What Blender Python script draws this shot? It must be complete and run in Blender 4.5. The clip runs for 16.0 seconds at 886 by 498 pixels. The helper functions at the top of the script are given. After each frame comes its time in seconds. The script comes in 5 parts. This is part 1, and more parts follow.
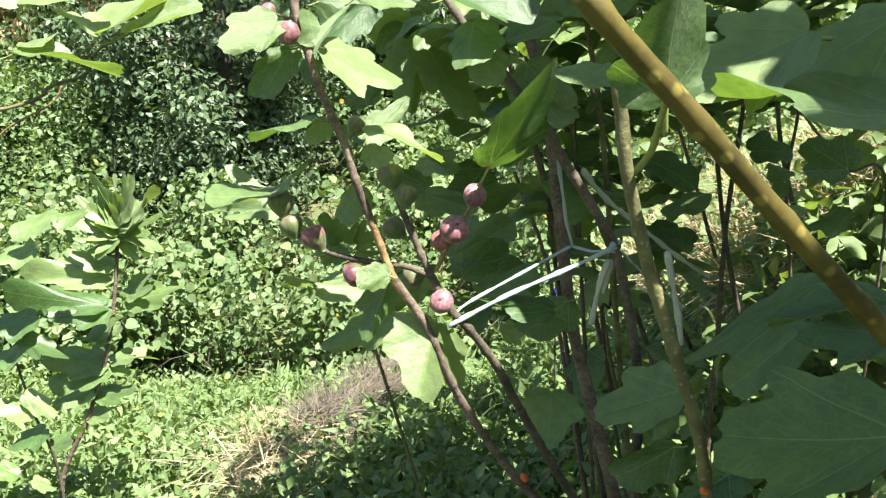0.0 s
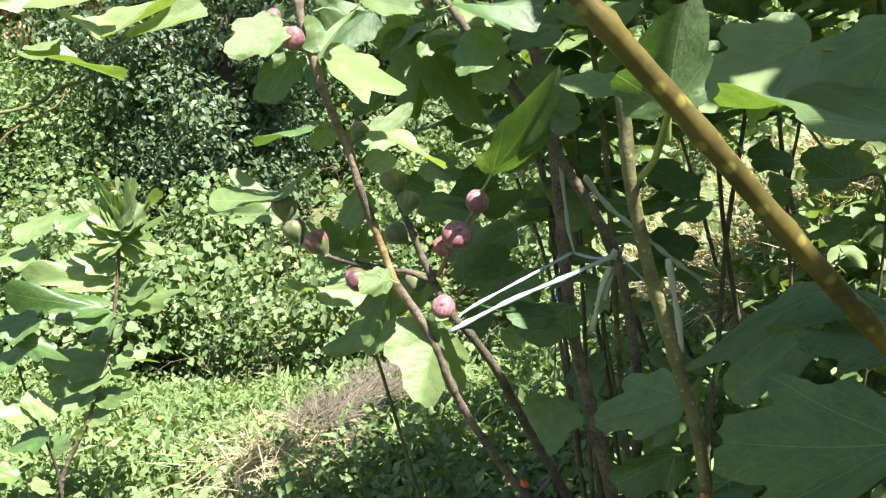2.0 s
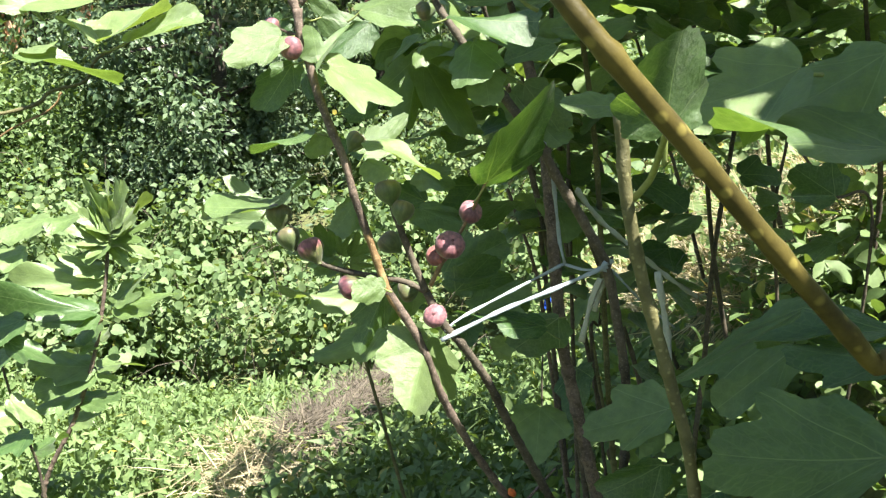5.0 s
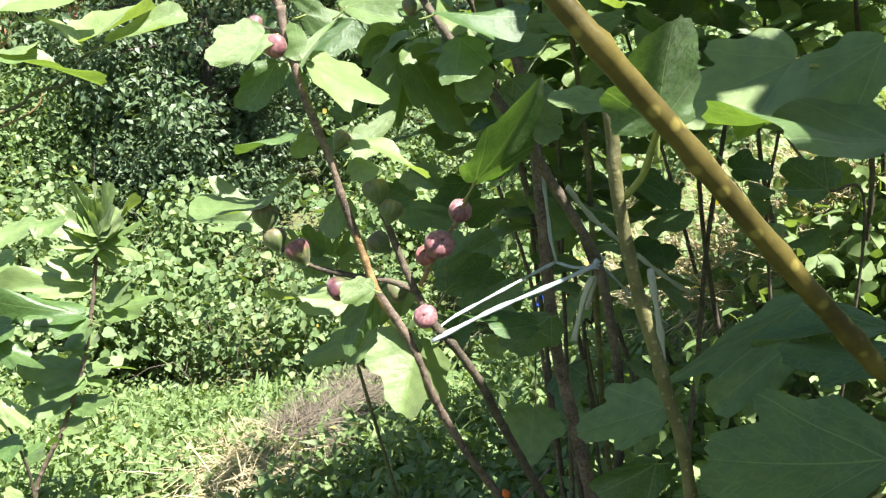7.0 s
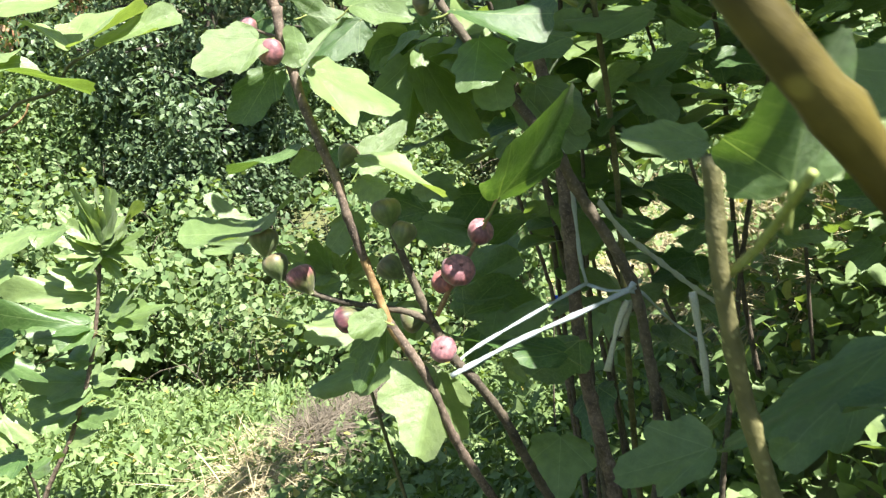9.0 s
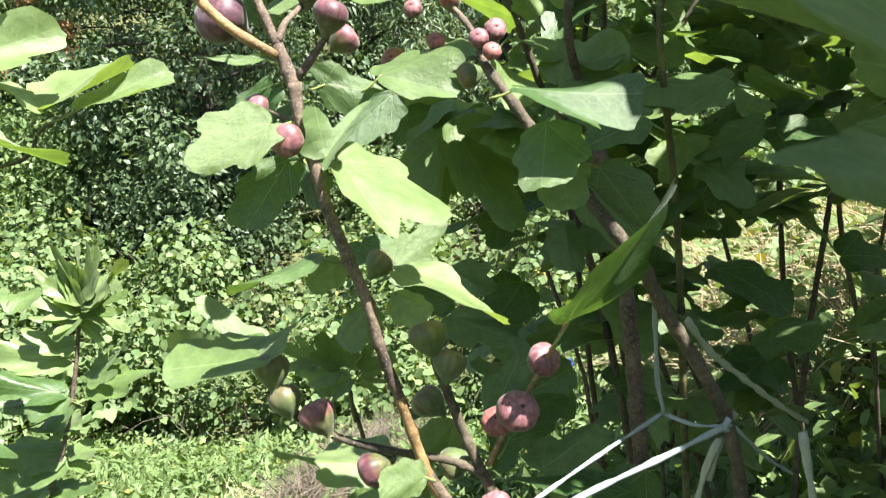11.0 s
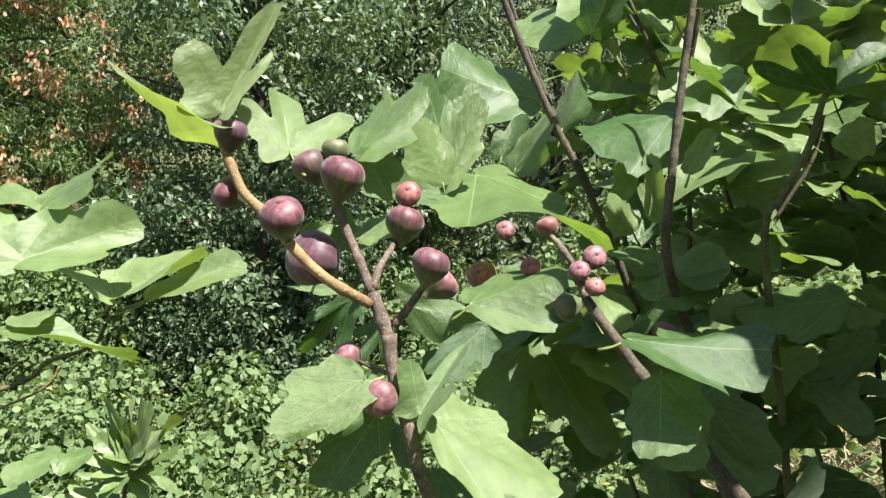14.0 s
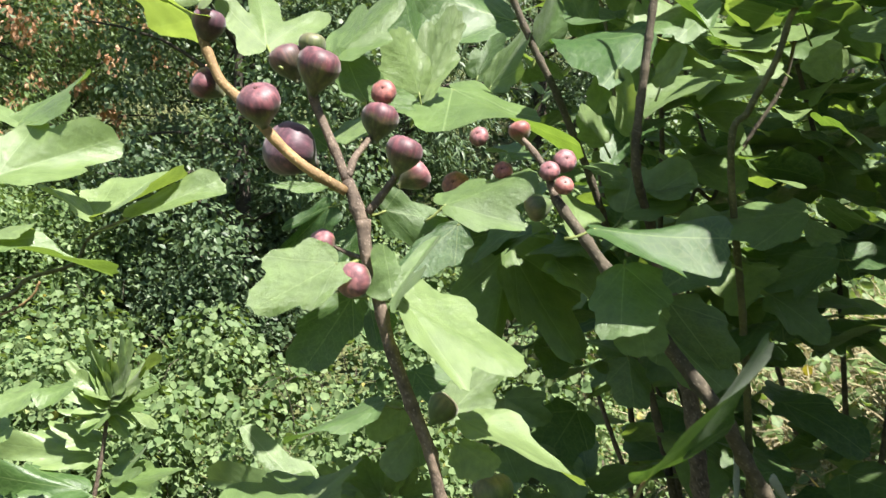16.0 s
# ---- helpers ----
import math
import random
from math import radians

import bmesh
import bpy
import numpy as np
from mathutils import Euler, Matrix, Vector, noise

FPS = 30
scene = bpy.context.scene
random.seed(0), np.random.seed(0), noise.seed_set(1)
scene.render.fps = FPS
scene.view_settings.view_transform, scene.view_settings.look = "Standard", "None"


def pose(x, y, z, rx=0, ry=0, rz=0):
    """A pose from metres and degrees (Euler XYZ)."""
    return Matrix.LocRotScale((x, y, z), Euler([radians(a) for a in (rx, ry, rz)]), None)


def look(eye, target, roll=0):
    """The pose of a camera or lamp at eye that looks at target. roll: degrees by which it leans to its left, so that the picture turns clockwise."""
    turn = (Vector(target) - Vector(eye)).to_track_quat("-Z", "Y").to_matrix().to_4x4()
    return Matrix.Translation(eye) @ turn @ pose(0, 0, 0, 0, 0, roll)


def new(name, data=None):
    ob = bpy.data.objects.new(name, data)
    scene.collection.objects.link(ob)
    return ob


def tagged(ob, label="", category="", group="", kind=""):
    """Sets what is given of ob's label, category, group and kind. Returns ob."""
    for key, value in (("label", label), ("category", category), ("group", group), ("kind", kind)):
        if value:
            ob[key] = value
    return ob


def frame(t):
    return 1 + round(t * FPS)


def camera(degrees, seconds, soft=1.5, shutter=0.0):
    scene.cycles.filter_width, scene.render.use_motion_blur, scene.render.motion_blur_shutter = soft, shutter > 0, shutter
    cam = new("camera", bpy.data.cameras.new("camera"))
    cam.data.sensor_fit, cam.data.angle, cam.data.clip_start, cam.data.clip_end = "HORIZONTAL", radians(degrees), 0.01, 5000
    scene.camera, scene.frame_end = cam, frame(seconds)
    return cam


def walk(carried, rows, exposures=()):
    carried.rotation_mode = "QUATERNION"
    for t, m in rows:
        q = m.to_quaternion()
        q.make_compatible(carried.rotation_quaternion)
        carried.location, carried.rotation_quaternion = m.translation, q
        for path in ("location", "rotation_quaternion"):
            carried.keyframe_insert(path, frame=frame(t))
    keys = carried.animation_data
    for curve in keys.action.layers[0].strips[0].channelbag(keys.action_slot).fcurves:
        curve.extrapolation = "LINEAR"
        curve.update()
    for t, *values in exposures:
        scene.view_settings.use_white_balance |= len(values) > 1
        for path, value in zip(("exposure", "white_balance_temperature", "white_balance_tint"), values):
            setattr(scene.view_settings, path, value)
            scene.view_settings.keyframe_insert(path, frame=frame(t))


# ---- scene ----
PATH = [
    (0, (0.0000, 0.0000, 1.5000), (0.0001, 1.9406, 1.0162), -2.40),
    (0.5, (-0.0013, -0.0015, 1.5007), (-0.0053, 1.9403, 1.0219), -2.47),
    (1, (-0.0018, -0.0015, 1.5003), (-0.0064, 1.9407, 1.0229), -2.43),
    (1.5, (-0.0021, -0.0025, 1.5008), (-0.0066, 1.9407, 1.0275), -2.16),
    (2, (-0.0024, -0.0053, 1.5015), (-0.0035, 1.9385, 1.0311), -1.92),
    (2.5, (-0.0023, -0.0060, 1.5020), (-0.0005, 1.9387, 1.0345), -1.52),
    (3, (-0.0045, -0.0105, 1.5039), (0.0090, 1.9349, 1.0399), -1.08),
    (3.5, (-0.0064, -0.0125, 1.5049), (0.0123, 1.9335, 1.0436), -0.47),
    (4, (-0.0107, -0.0182, 1.5066), (0.0122, 1.9287, 1.0495), -0.30),
    (6.5, (-0.0102, -0.0036, 1.5088), (0.0325, 1.9441, 1.0567), -1.67),
    (7, (-0.0056, 0.0026, 1.5066), (0.0431, 1.9486, 1.0478), -1.40),
    (7.5, (-0.0102, -0.0020, 1.5070), (0.0414, 1.9411, 1.0360), -1.56),
    (8, (-0.0118, -0.0049, 1.5069), (0.0443, 1.9367, 1.0304), -4.02),
    (8.2, (-0.0026, 0.0182, 1.5007), (0.0511, 1.9576, 1.0152), -3.75),
    (10.3, (-0.0767, 0.3199, 1.5662), (-0.0944, 2.2745, 1.1428), -0.88),
    (10.5, (-0.0878, 0.3466, 1.5636), (-0.0800, 2.3034, 1.1499), -1.35),
    (11, (-0.0811, 0.3969, 1.5771), (-0.0292, 2.3592, 1.1938), -1.80),
    (11.5, (-0.0992, 0.4279, 1.6036), (-0.0761, 2.3967, 1.2526), -1.85),
    (12, (-0.1054, 0.4574, 1.6282), (-0.0723, 2.4370, 1.3450), -2.70),
    (12.5, (-0.1119, 0.4764, 1.6419), (-0.0955, 2.4612, 1.3965), -2.27),
    (13, (-0.1260, 0.4858, 1.6636), (-0.1355, 2.4780, 1.4872), -0.92),
    (13.5, (-0.1318, 0.4872, 1.6792), (-0.1658, 2.4839, 1.5695), -1.27),
    (14, (-0.1328, 0.4850, 1.6973), (-0.1894, 2.4833, 1.6375), -1.05),
    (14.5, (-0.1390, 0.4823, 1.6989), (-0.2054, 2.4811, 1.6821), -1.08),
    (15, (-0.1365, 0.4802, 1.6732), (-0.2138, 2.4787, 1.6668), -1.09),
    (15.5, (-0.1311, 0.4789, 1.6496), (-0.2004, 2.4758, 1.5624), -0.64),
    (16, (-0.1244, 0.4536, 1.6277), (-0.1349, 2.4470, 1.4655), -0.41),
]
cam = camera(58.10, 16.0, soft=1.3, shutter=0.4)
EXPOSURES = [(0, 2.24), (8, 2.24), (11, 2.14), (12.5, 1.93), (14.5, 1.63), (16, 1.76)]
walk(cam, [(t, look(eye, target, roll)) for t, eye, target, roll in PATH], EXPOSURES)

# ---- light ----
SUN_TO = Vector((0.37, -0.33, 0.87)).normalized()
world = bpy.data.worlds.new("sky")
scene.world = world
world.use_nodes = True
wn = world.node_tree.nodes
sky = wn.new("ShaderNodeTexSky")
sky.sky_type = "NISHITA"
sky.sun_disc = False
sky.sun_elevation = math.asin(SUN_TO.z)
sky.sun_rotation = math.atan2(SUN_TO.x, SUN_TO.y)
world.node_tree.links.new(sky.outputs[0], wn["Background"].inputs[0])
wn["Background"].inputs[1].default_value = 0.05
sun = new("sun", bpy.data.lights.new("sun", "SUN"))
sun.data.energy = 5.0
sun.data.angle = radians(0.55)
sun.data.color = (1.0, 0.955, 0.9)
sun.matrix_world = look(SUN_TO * 50, (0, 0, 0))


# ---- materials ----
def material(name):
    m = bpy.data.materials.new(name)
    m.use_nodes = True
    nt = m.node_tree
    return m, nt.nodes, nt.links, nt.nodes["Principled BSDF"]


def ramp(nodes, stops):
    r = nodes.new("ShaderNodeValToRGB")
    while len(r.color_ramp.elements) < len(stops):
        r.color_ramp.elements.new(0.5)
    for e, (at, col) in zip(r.color_ramp.elements, stops):
        e.position, e.color = at, (*col, 1)
    return r


def noise_tex(nodes, links, scale, detail=4, coord=None, rough=0.55):
    n = nodes.new("ShaderNodeTexNoise")
    n.inputs["Scale"].default_value = scale
    n.inputs["Detail"].default_value = detail
    n.inputs["Roughness"].default_value = rough
    if coord is not None:
        links.new(coord, n.inputs["Vector"])
    return n


def mix_col(nodes, links, fac, a, b, blend="MIX"):
    m = nodes.new("ShaderNodeMix")
    m.data_type, m.blend_type = "RGBA", blend
    for sock, val in ((m.inputs[0], fac), (m.inputs[6], a), (m.inputs[7], b)):
        if isinstance(val, (int, float)):
            sock.default_value = val
        elif isinstance(val, tuple):
            sock.default_value = (*val, 1)
        else:
            links.new(val, sock)
    return m.outputs[2]


def bump(nodes, links, height, strength, dist, bsdf):
    b = nodes.new("ShaderNodeBump")
    b.inputs["Strength"].default_value = strength
    b.inputs["Distance"].default_value = dist
    links.new(height, b.inputs["Height"])
    links.new(b.outputs[0], bsdf.inputs["Normal"])


def palmate(nodes, links, coord):
    """Pale ribs of a lobed leaf: one along each of three lobes and side ribs that branch towards the edge."""
    sep = nodes.new("ShaderNodeSeparateXYZ")
    links.new(coord, sep.inputs[0])

    def op(kind, a, b=None, c=None):
        node = nodes.new("ShaderNodeMath")
        node.operation = kind
        for k, value in enumerate((a, b, c)):
            if value is None:
                continue
            if isinstance(value, (int, float)):
                node.inputs[k].default_value = value
            else:
                links.new(value, node.inputs[k])
        return node.outputs[0]

    x, y = op("ABSOLUTE", sep.outputs[0]), sep.outputs[1]
    wide = op("MULTIPLY_ADD", y, -0.005, 0.008)
    mid = op("LESS_THAN", x, wide)
    across = op("ABSOLUTE", op("SUBTRACT", op("MULTIPLY", x, 0.73), op("MULTIPLY", y, 0.68)))
    lobe = op("MULTIPLY", op("LESS_THAN", across, 0.0045), op("GREATER_THAN", y, 0.0))
    chevron = op("FRACT", op("MULTIPLY", op("SUBTRACT", y, op("MULTIPLY", x, 0.75)), 6.5))
    side = op("MULTIPLY", op("LESS_THAN", chevron, 0.03), 0.5)
    puff = op("MULTIPLY", op("SINE", op("MULTIPLY", chevron, math.pi)), 0.5)
    return op("MULTIPLY", op("MAXIMUM", op("MAXIMUM", mid, lobe), side), 0.45), puff


def leaf_material(name, dark, light, trans=0.35, rough=0.5, per_island=True, yellow=0.0, spec=0.35, grain=260.0, sheer=(1.45, 1.45, 0.5), net=0.0, ribs=False):
    """Thin leaf: glossy top coat over colour that varies leaf by leaf, and light let through."""
    m, nodes, links, bsdf = material(name)
    if per_island:
        who = nodes.new("ShaderNodeNewGeometry").outputs["Random Per Island"]
    else:
        who = nodes.new("ShaderNodeObjectInfo").outputs["Random"]
    coord = nodes.new("ShaderNodeTexCoord").outputs["UV" if ribs else "Object"]
    fine = noise_tex(nodes, links, grain, 3, coord)
    wide = noise_tex(nodes, links, 5.0 if ribs else 14.0, 3, coord)
    stops = [(0.0, dark), (1.0 - yellow if yellow else 1.0, light)]
    if yellow:
        stops.append((1.0, (0.42, 0.33, 0.06)))
    base = ramp(nodes, stops)
    links.new(who, base.inputs[0])
    tone = ramp(nodes, [(0.3, (0.72, 0.74, 0.7)), (0.7, (1.12, 1.1, 1.05))])
    links.new(wide.outputs[0], tone.inputs[0])
    col = mix_col(nodes, links, 1.0, base.outputs[0], tone.outputs[0], "MULTIPLY")
    speck = ramp(nodes, [(0.35, (0.85, 0.85, 0.82)), (0.65, (1.08, 1.08, 1.04))])
    links.new(fine.outputs[0], speck.inputs[0])
    col = mix_col(nodes, links, 1.0, col, speck.outputs[0], "MULTIPLY")
    if ribs:
        line, puff = palmate(nodes, links, coord)
        col = mix_col(nodes, links, line, col, (0.27, 0.36, 0.16))
    links.new(col, bsdf.inputs["Base Color"])
    bsdf.inputs["Roughness"].default_value = rough
    bsdf.inputs["Specular IOR Level"].default_value = spec
    if ribs:
        bsdf.inputs["Sheen Weight"].default_value = 0.12
        bsdf.inputs["Sheen Roughness"].default_value = 0.35
    if net:
        cells = nodes.new("ShaderNodeTexVoronoi")
        cells.feature = "DISTANCE_TO_EDGE"
        cells.inputs["Scale"].default_value = net
        warp = mix_col(nodes, links, 0.12, coord, wide.outputs["Color"])
        links.new(warp, cells.inputs["Vector"])
        lines = ramp(nodes, [(0.0, (1, 1, 1)), (0.09, (0, 0, 0))])
        links.new(cells.outputs["Distance"], lines.inputs[0])
        soft = nodes.new("ShaderNodeMath")
        soft.operation = "MULTIPLY"
        soft.inputs[1].default_value = 0.22
        links.new(lines.outputs[0], soft.inputs[0])
        col = mix_col(nodes, links, soft.outputs[0], col, (0.2, 0.29, 0.12))
        links.new(col, bsdf.inputs["Base Color"])
        high = nodes.new("ShaderNodeMath")
        high.operation = "MULTIPLY_ADD"
        high.inputs[1].default_value = 0.8
        links.new(cells.outputs["Distance"], high.inputs[0])
        links.new(fine.outputs[0], high.inputs[2])
        height = high.outputs[0]
        if ribs:
            quilt = nodes.new("ShaderNodeMath")
            quilt.operation = "ADD"
            links.new(height, quilt.inputs[0])
            links.new(puff, quilt.inputs[1])
            wavy = nodes.new("ShaderNodeMath")
            wavy.operation = "MULTIPLY_ADD"
            wavy.inputs[1].default_value = 7.0
            links.new(wide.outputs[0], wavy.inputs[0])
            links.new(quilt.outputs[0], wavy.inputs[2])
            height = wavy.outputs[0]
        bump(nodes, links, height, 0.5, 0.0011, bsdf)
    else:
        bump(nodes, links, fine.outputs[0], 0.35, 0.0006, bsdf)
    tr = nodes.new("ShaderNodeBsdfTranslucent")
    through_col = mix_col(nodes, links, 1.0, col, sheer, "MULTIPLY")
    links.new(through_col, tr.inputs[0])
    mx = nodes.new("ShaderNodeMixShader")
    mx.inputs[0].default_value = trans
    links.new(bsdf.outputs[0], mx.inputs[1])
    links.new(tr.outputs[0], mx.inputs[2])
    links.new(mx.outputs[0], nodes["Material Output"].inputs[0])
    return m


def bark_material(name, dark, light, scale=60.0, rough=0.8, relief=0.003):
    m, nodes, links, bsdf = material(name)
    coord = nodes.new("ShaderNodeTexCoord").outputs["Object"]
    a = noise_tex(nodes, links, scale, 6, coord, 0.65)
    b = noise_tex(nodes, links, scale * 0.18, 3, coord)
    c = ramp(nodes, [(0.3, dark), (0.72, light)])
    links.new(a.outputs[0], c.inputs[0])
    t = ramp(nodes, [(0.3, (0.52, 0.5, 0.48)), (0.7, (1.4, 1.32, 1.2))])
    links.new(b.outputs[0], t.inputs[0])
    pores = nodes.new("ShaderNodeTexVoronoi")
    pores.inputs["Scale"].default_value = scale * 2.4
    links.new(coord, pores.inputs["Vector"])
    dot = ramp(nodes, [(0.16, (0.5, 0.5, 0.5)), (0.3, (0, 0, 0))])
    links.new(pores.outputs["Distance"], dot.inputs[0])
    skin = mix_col(nodes, links, 1.0, c.outputs[0], t.outputs[0], "MULTIPLY")
    pale = tuple(min(0.5, q * 2.0) for q in light)
    links.new(mix_col(nodes, links, dot.outputs[0], skin, pale), bsdf.inputs["Base Color"])
    bsdf.inputs["Roughness"].default_value = rough
    bsdf.inputs["Specular IOR Level"].default_value = 0.3
    bump(nodes, links, a.outputs[0], 0.8, relief, bsdf)
    return m


FIG_LEAF = leaf_material("fig_leaf_green", (0.042, 0.105, 0.024), (0.158, 0.236, 0.09), trans=0.36, rough=0.38, per_island=False, spec=0.75, net=13.0, ribs=True)
# paler copy for young leaves, and sunlight put into the colour of others
FIG_LEAF_YOUNG_LIT = leaf_material("fig_leaf_young_and_sunlit", (0.125, 0.2, 0.062), (0.235, 0.315, 0.14), trans=0.36, rough=0.38, per_island=False, spec=0.75, net=13.0, ribs=True)
FIG_LEAF_FAR = leaf_material("fig_leaf_mass", (0.055, 0.115, 0.036), (0.2, 0.285, 0.11), trans=0.36, rough=0.38, spec=0.55, net=13.0, ribs=True)
VEIN = leaf_material("leaf_vein", (0.2, 0.3, 0.11), (0.28, 0.37, 0.16), trans=0.55, rough=0.55, per_island=False)
PETIOLE = leaf_material("leaf_stalk", (0.15, 0.21, 0.065), (0.25, 0.29, 0.1), trans=0.1, rough=0.5, per_island=False)
BARK = bark_material("fig_bark", (0.06, 0.047, 0.038), (0.19, 0.152, 0.122), 110)
BARK_YOUNG = bark_material("fig_bark_young", (0.036, 0.031, 0.008), (0.125, 0.106, 0.027), 42, 0.45, 0.001)
BARK_TWIG = bark_material("fig_bark_twig", (0.14, 0.092, 0.043), (0.29, 0.2, 0.1), 90, 0.62)
BARK_GREEN = bark_material("fig_bark_green", (0.065, 0.07, 0.03), (0.15, 0.145, 0.07), 80, 0.6)
BARK_DARK = bark_material("fig_bark_dark", (0.042, 0.037, 0.028), (0.115, 0.1, 0.075), 90)
TREE_BARK = bark_material("tree_bark", (0.028, 0.025, 0.02), (0.085, 0.075, 0.06), 9)
BRAMBLE_LEAF = leaf_material("bramble_leaf", (0.095, 0.16, 0.064), (0.2, 0.27, 0.128), trans=0.3, rough=0.6, yellow=0.008, grain=60, spec=0.28)
HERB_LEAF = leaf_material("herb_leaf", (0.115, 0.185, 0.068), (0.205, 0.285, 0.118), trans=0.32, rough=0.55, yellow=0.008, grain=60)
# tree and locust leaves: blue raised to put distance haze into the colour
TREE_LEAF = leaf_material("tree_leaf", (0.058, 0.105, 0.05), (0.14, 0.198, 0.105), trans=0.25, rough=0.48, grain=30, spec=0.42)
LOCUST_LEAF = leaf_material("locust_leaf", (0.09, 0.155, 0.058), (0.2, 0.28, 0.12), trans=0.33, rough=0.5, grain=30)
POD = leaf_material("seed_pod", (0.5, 0.24, 0.15), (0.7, 0.44, 0.31), trans=0.25, rough=0.6, grain=30)
HAY = leaf_material("old_hay", (0.075, 0.062, 0.05), (0.17, 0.145, 0.115), trans=0.15, rough=0.85, grain=40)
STRAW = leaf_material("dry_grass", (0.24, 0.195, 0.12), (0.54, 0.47, 0.32), trans=0.2, rough=0.8, grain=40)


def soil_material():
    m, nodes, links, bsdf = material("soil")
    coord = nodes.new("ShaderNodeTexCoord").outputs["Object"]
    a = noise_tex(nodes, links, 22, 8, coord, 0.7)
    b = noise_tex(nodes, links, 0.7, 4, coord)
    c = ramp(nodes, [(0.3, (0.05, 0.056, 0.024)), (0.55, (0.092, 0.112, 0.042)), (0.75, (0.18, 0.178, 0.085))])
    links.new(a.outputs[0], c.inputs[0])
    g = ramp(nodes, [(0.4, (0.6, 0.7, 0.45)), (0.6, (1.1, 1.0, 0.9))])
    links.new(b.outputs[0], g.inputs[0])
    links.new(mix_col(nodes, links, 1.0, c.outputs[0], g.outputs[0], "MULTIPLY"), bsdf.inputs["Base Color"])
    bsdf.inputs["Roughness"].default_value = 0.95
    bump(nodes, links, a.outputs[0], 0.8, 0.03, bsdf)
    return m


SOIL = soil_material()


def fig_material(name, body, blush, base, amount, streaks=0.6):
    """Ripening skin: blush over the body colour, greener towards the neck, pale specks and lengthwise streaks."""
    m, nodes, links, bsdf = material(name)
    coord = nodes.new("ShaderNodeTexCoord").outputs["Object"]
    sep = nodes.new("ShaderNodeSeparateXYZ")
    links.new(nodes.new("ShaderNodeTexCoord").outputs["Generated"], sep.inputs[0])
    n = noise_tex(nodes, links, 48, 4, coord)
    stretch = nodes.new("ShaderNodeMapping")
    stretch.inputs["Scale"].default_value = (1, 1, 0.12)
    links.new(coord, stretch.inputs[0])
    streak = noise_tex(nodes, links, 170, 3, stretch.outputs[0])
    who = nodes.new("ShaderNodeObjectInfo").outputs["Random"]

    def blend(a, k, b):
        node = nodes.new("ShaderNodeMath")
        node.operation = "MULTIPLY_ADD"
        links.new(a, node.inputs[0])
        node.inputs[1].default_value = k
        if isinstance(b, float):
            node.inputs[2].default_value = b
        else:
            links.new(b, node.inputs[2])
        return node.outputs[0]

    height = blend(sep.outputs[2], 1.5, -0.98)
    height = blend(n.outputs[0], 0.95, height)
    height = blend(who, 0.22, height)
    lay = ramp(nodes, [(0.12, base), (0.12 + amount, body), (0.98, blush)])
    links.new(height, lay.inputs[0])
    lines = ramp(nodes, [(0.4, (0.62, 0.58, 0.6)), (0.5, (0.95, 0.93, 0.93)), (0.63, (1.9, 1.7, 1.55))])
    links.new(streak.outputs[0], lines.inputs[0])
    col = mix_col(nodes, links, streaks, lay.outputs[0], lines.outputs[0], "MULTIPLY")
    dots = nodes.new("ShaderNodeTexVoronoi")
    dots.inputs["Scale"].default_value = 420
    links.new(coord, dots.inputs["Vector"])
    fl = ramp(nodes, [(0.12, (1, 1, 1)), (0.22, (0, 0, 0))])
    links.new(dots.outputs[0], fl.inputs[0])
    sc = nodes.new("ShaderNodeMath")
    sc.operation = "MULTIPLY"
    sc.inputs[1].default_value = 0.12
    links.new(fl.outputs[0], sc.inputs[0])
    col = mix_col(nodes, links, sc.outputs[0], col, (0.5, 0.42, 0.36))
    links.new(col, bsdf.inputs["Base Color"])
    bsdf.inputs["Roughness"].default_value = 0.54
    bsdf.inputs["Subsurface Weight"].default_value = 0.0
    bsdf.inputs["Sheen Weight"].default_value = 0.15
    bump(nodes, links, streak.outputs[0], 0.25, 0.0008, bsdf)
    return m


FIG_SKIN = {
    "dark": fig_material("fig_skin_dark", (0.034, 0.013, 0.019), (0.095, 0.042, 0.06), (0.035, 0.03, 0.016), 0.35, 0.7),
    "dull": fig_material("fig_skin_dull", (0.08, 0.05, 0.042), (0.095, 0.045, 0.05), (0.065, 0.07, 0.028), 0.5, 0.6),
    "ripe": fig_material("fig_skin_ripe", (0.065, 0.018, 0.025), (0.13, 0.052, 0.064), (0.065, 0.075, 0.022), 0.42, 0.75),
    "blush": fig_material("fig_skin_blush", (0.135, 0.045, 0.052), (0.21, 0.095, 0.105), (0.075, 0.09, 0.028), 0.45, 0.7),
    "green": fig_material("fig_skin_green", (0.085, 0.108, 0.038), (0.12, 0.1, 0.05), (0.07, 0.11, 0.032), 0.4, 0.4),
    "red": fig_material("fig_skin_red", (0.17, 0.042, 0.034), (0.22, 0.08, 0.07), (0.1, 0.085, 0.034), 0.34, 0.6),
}


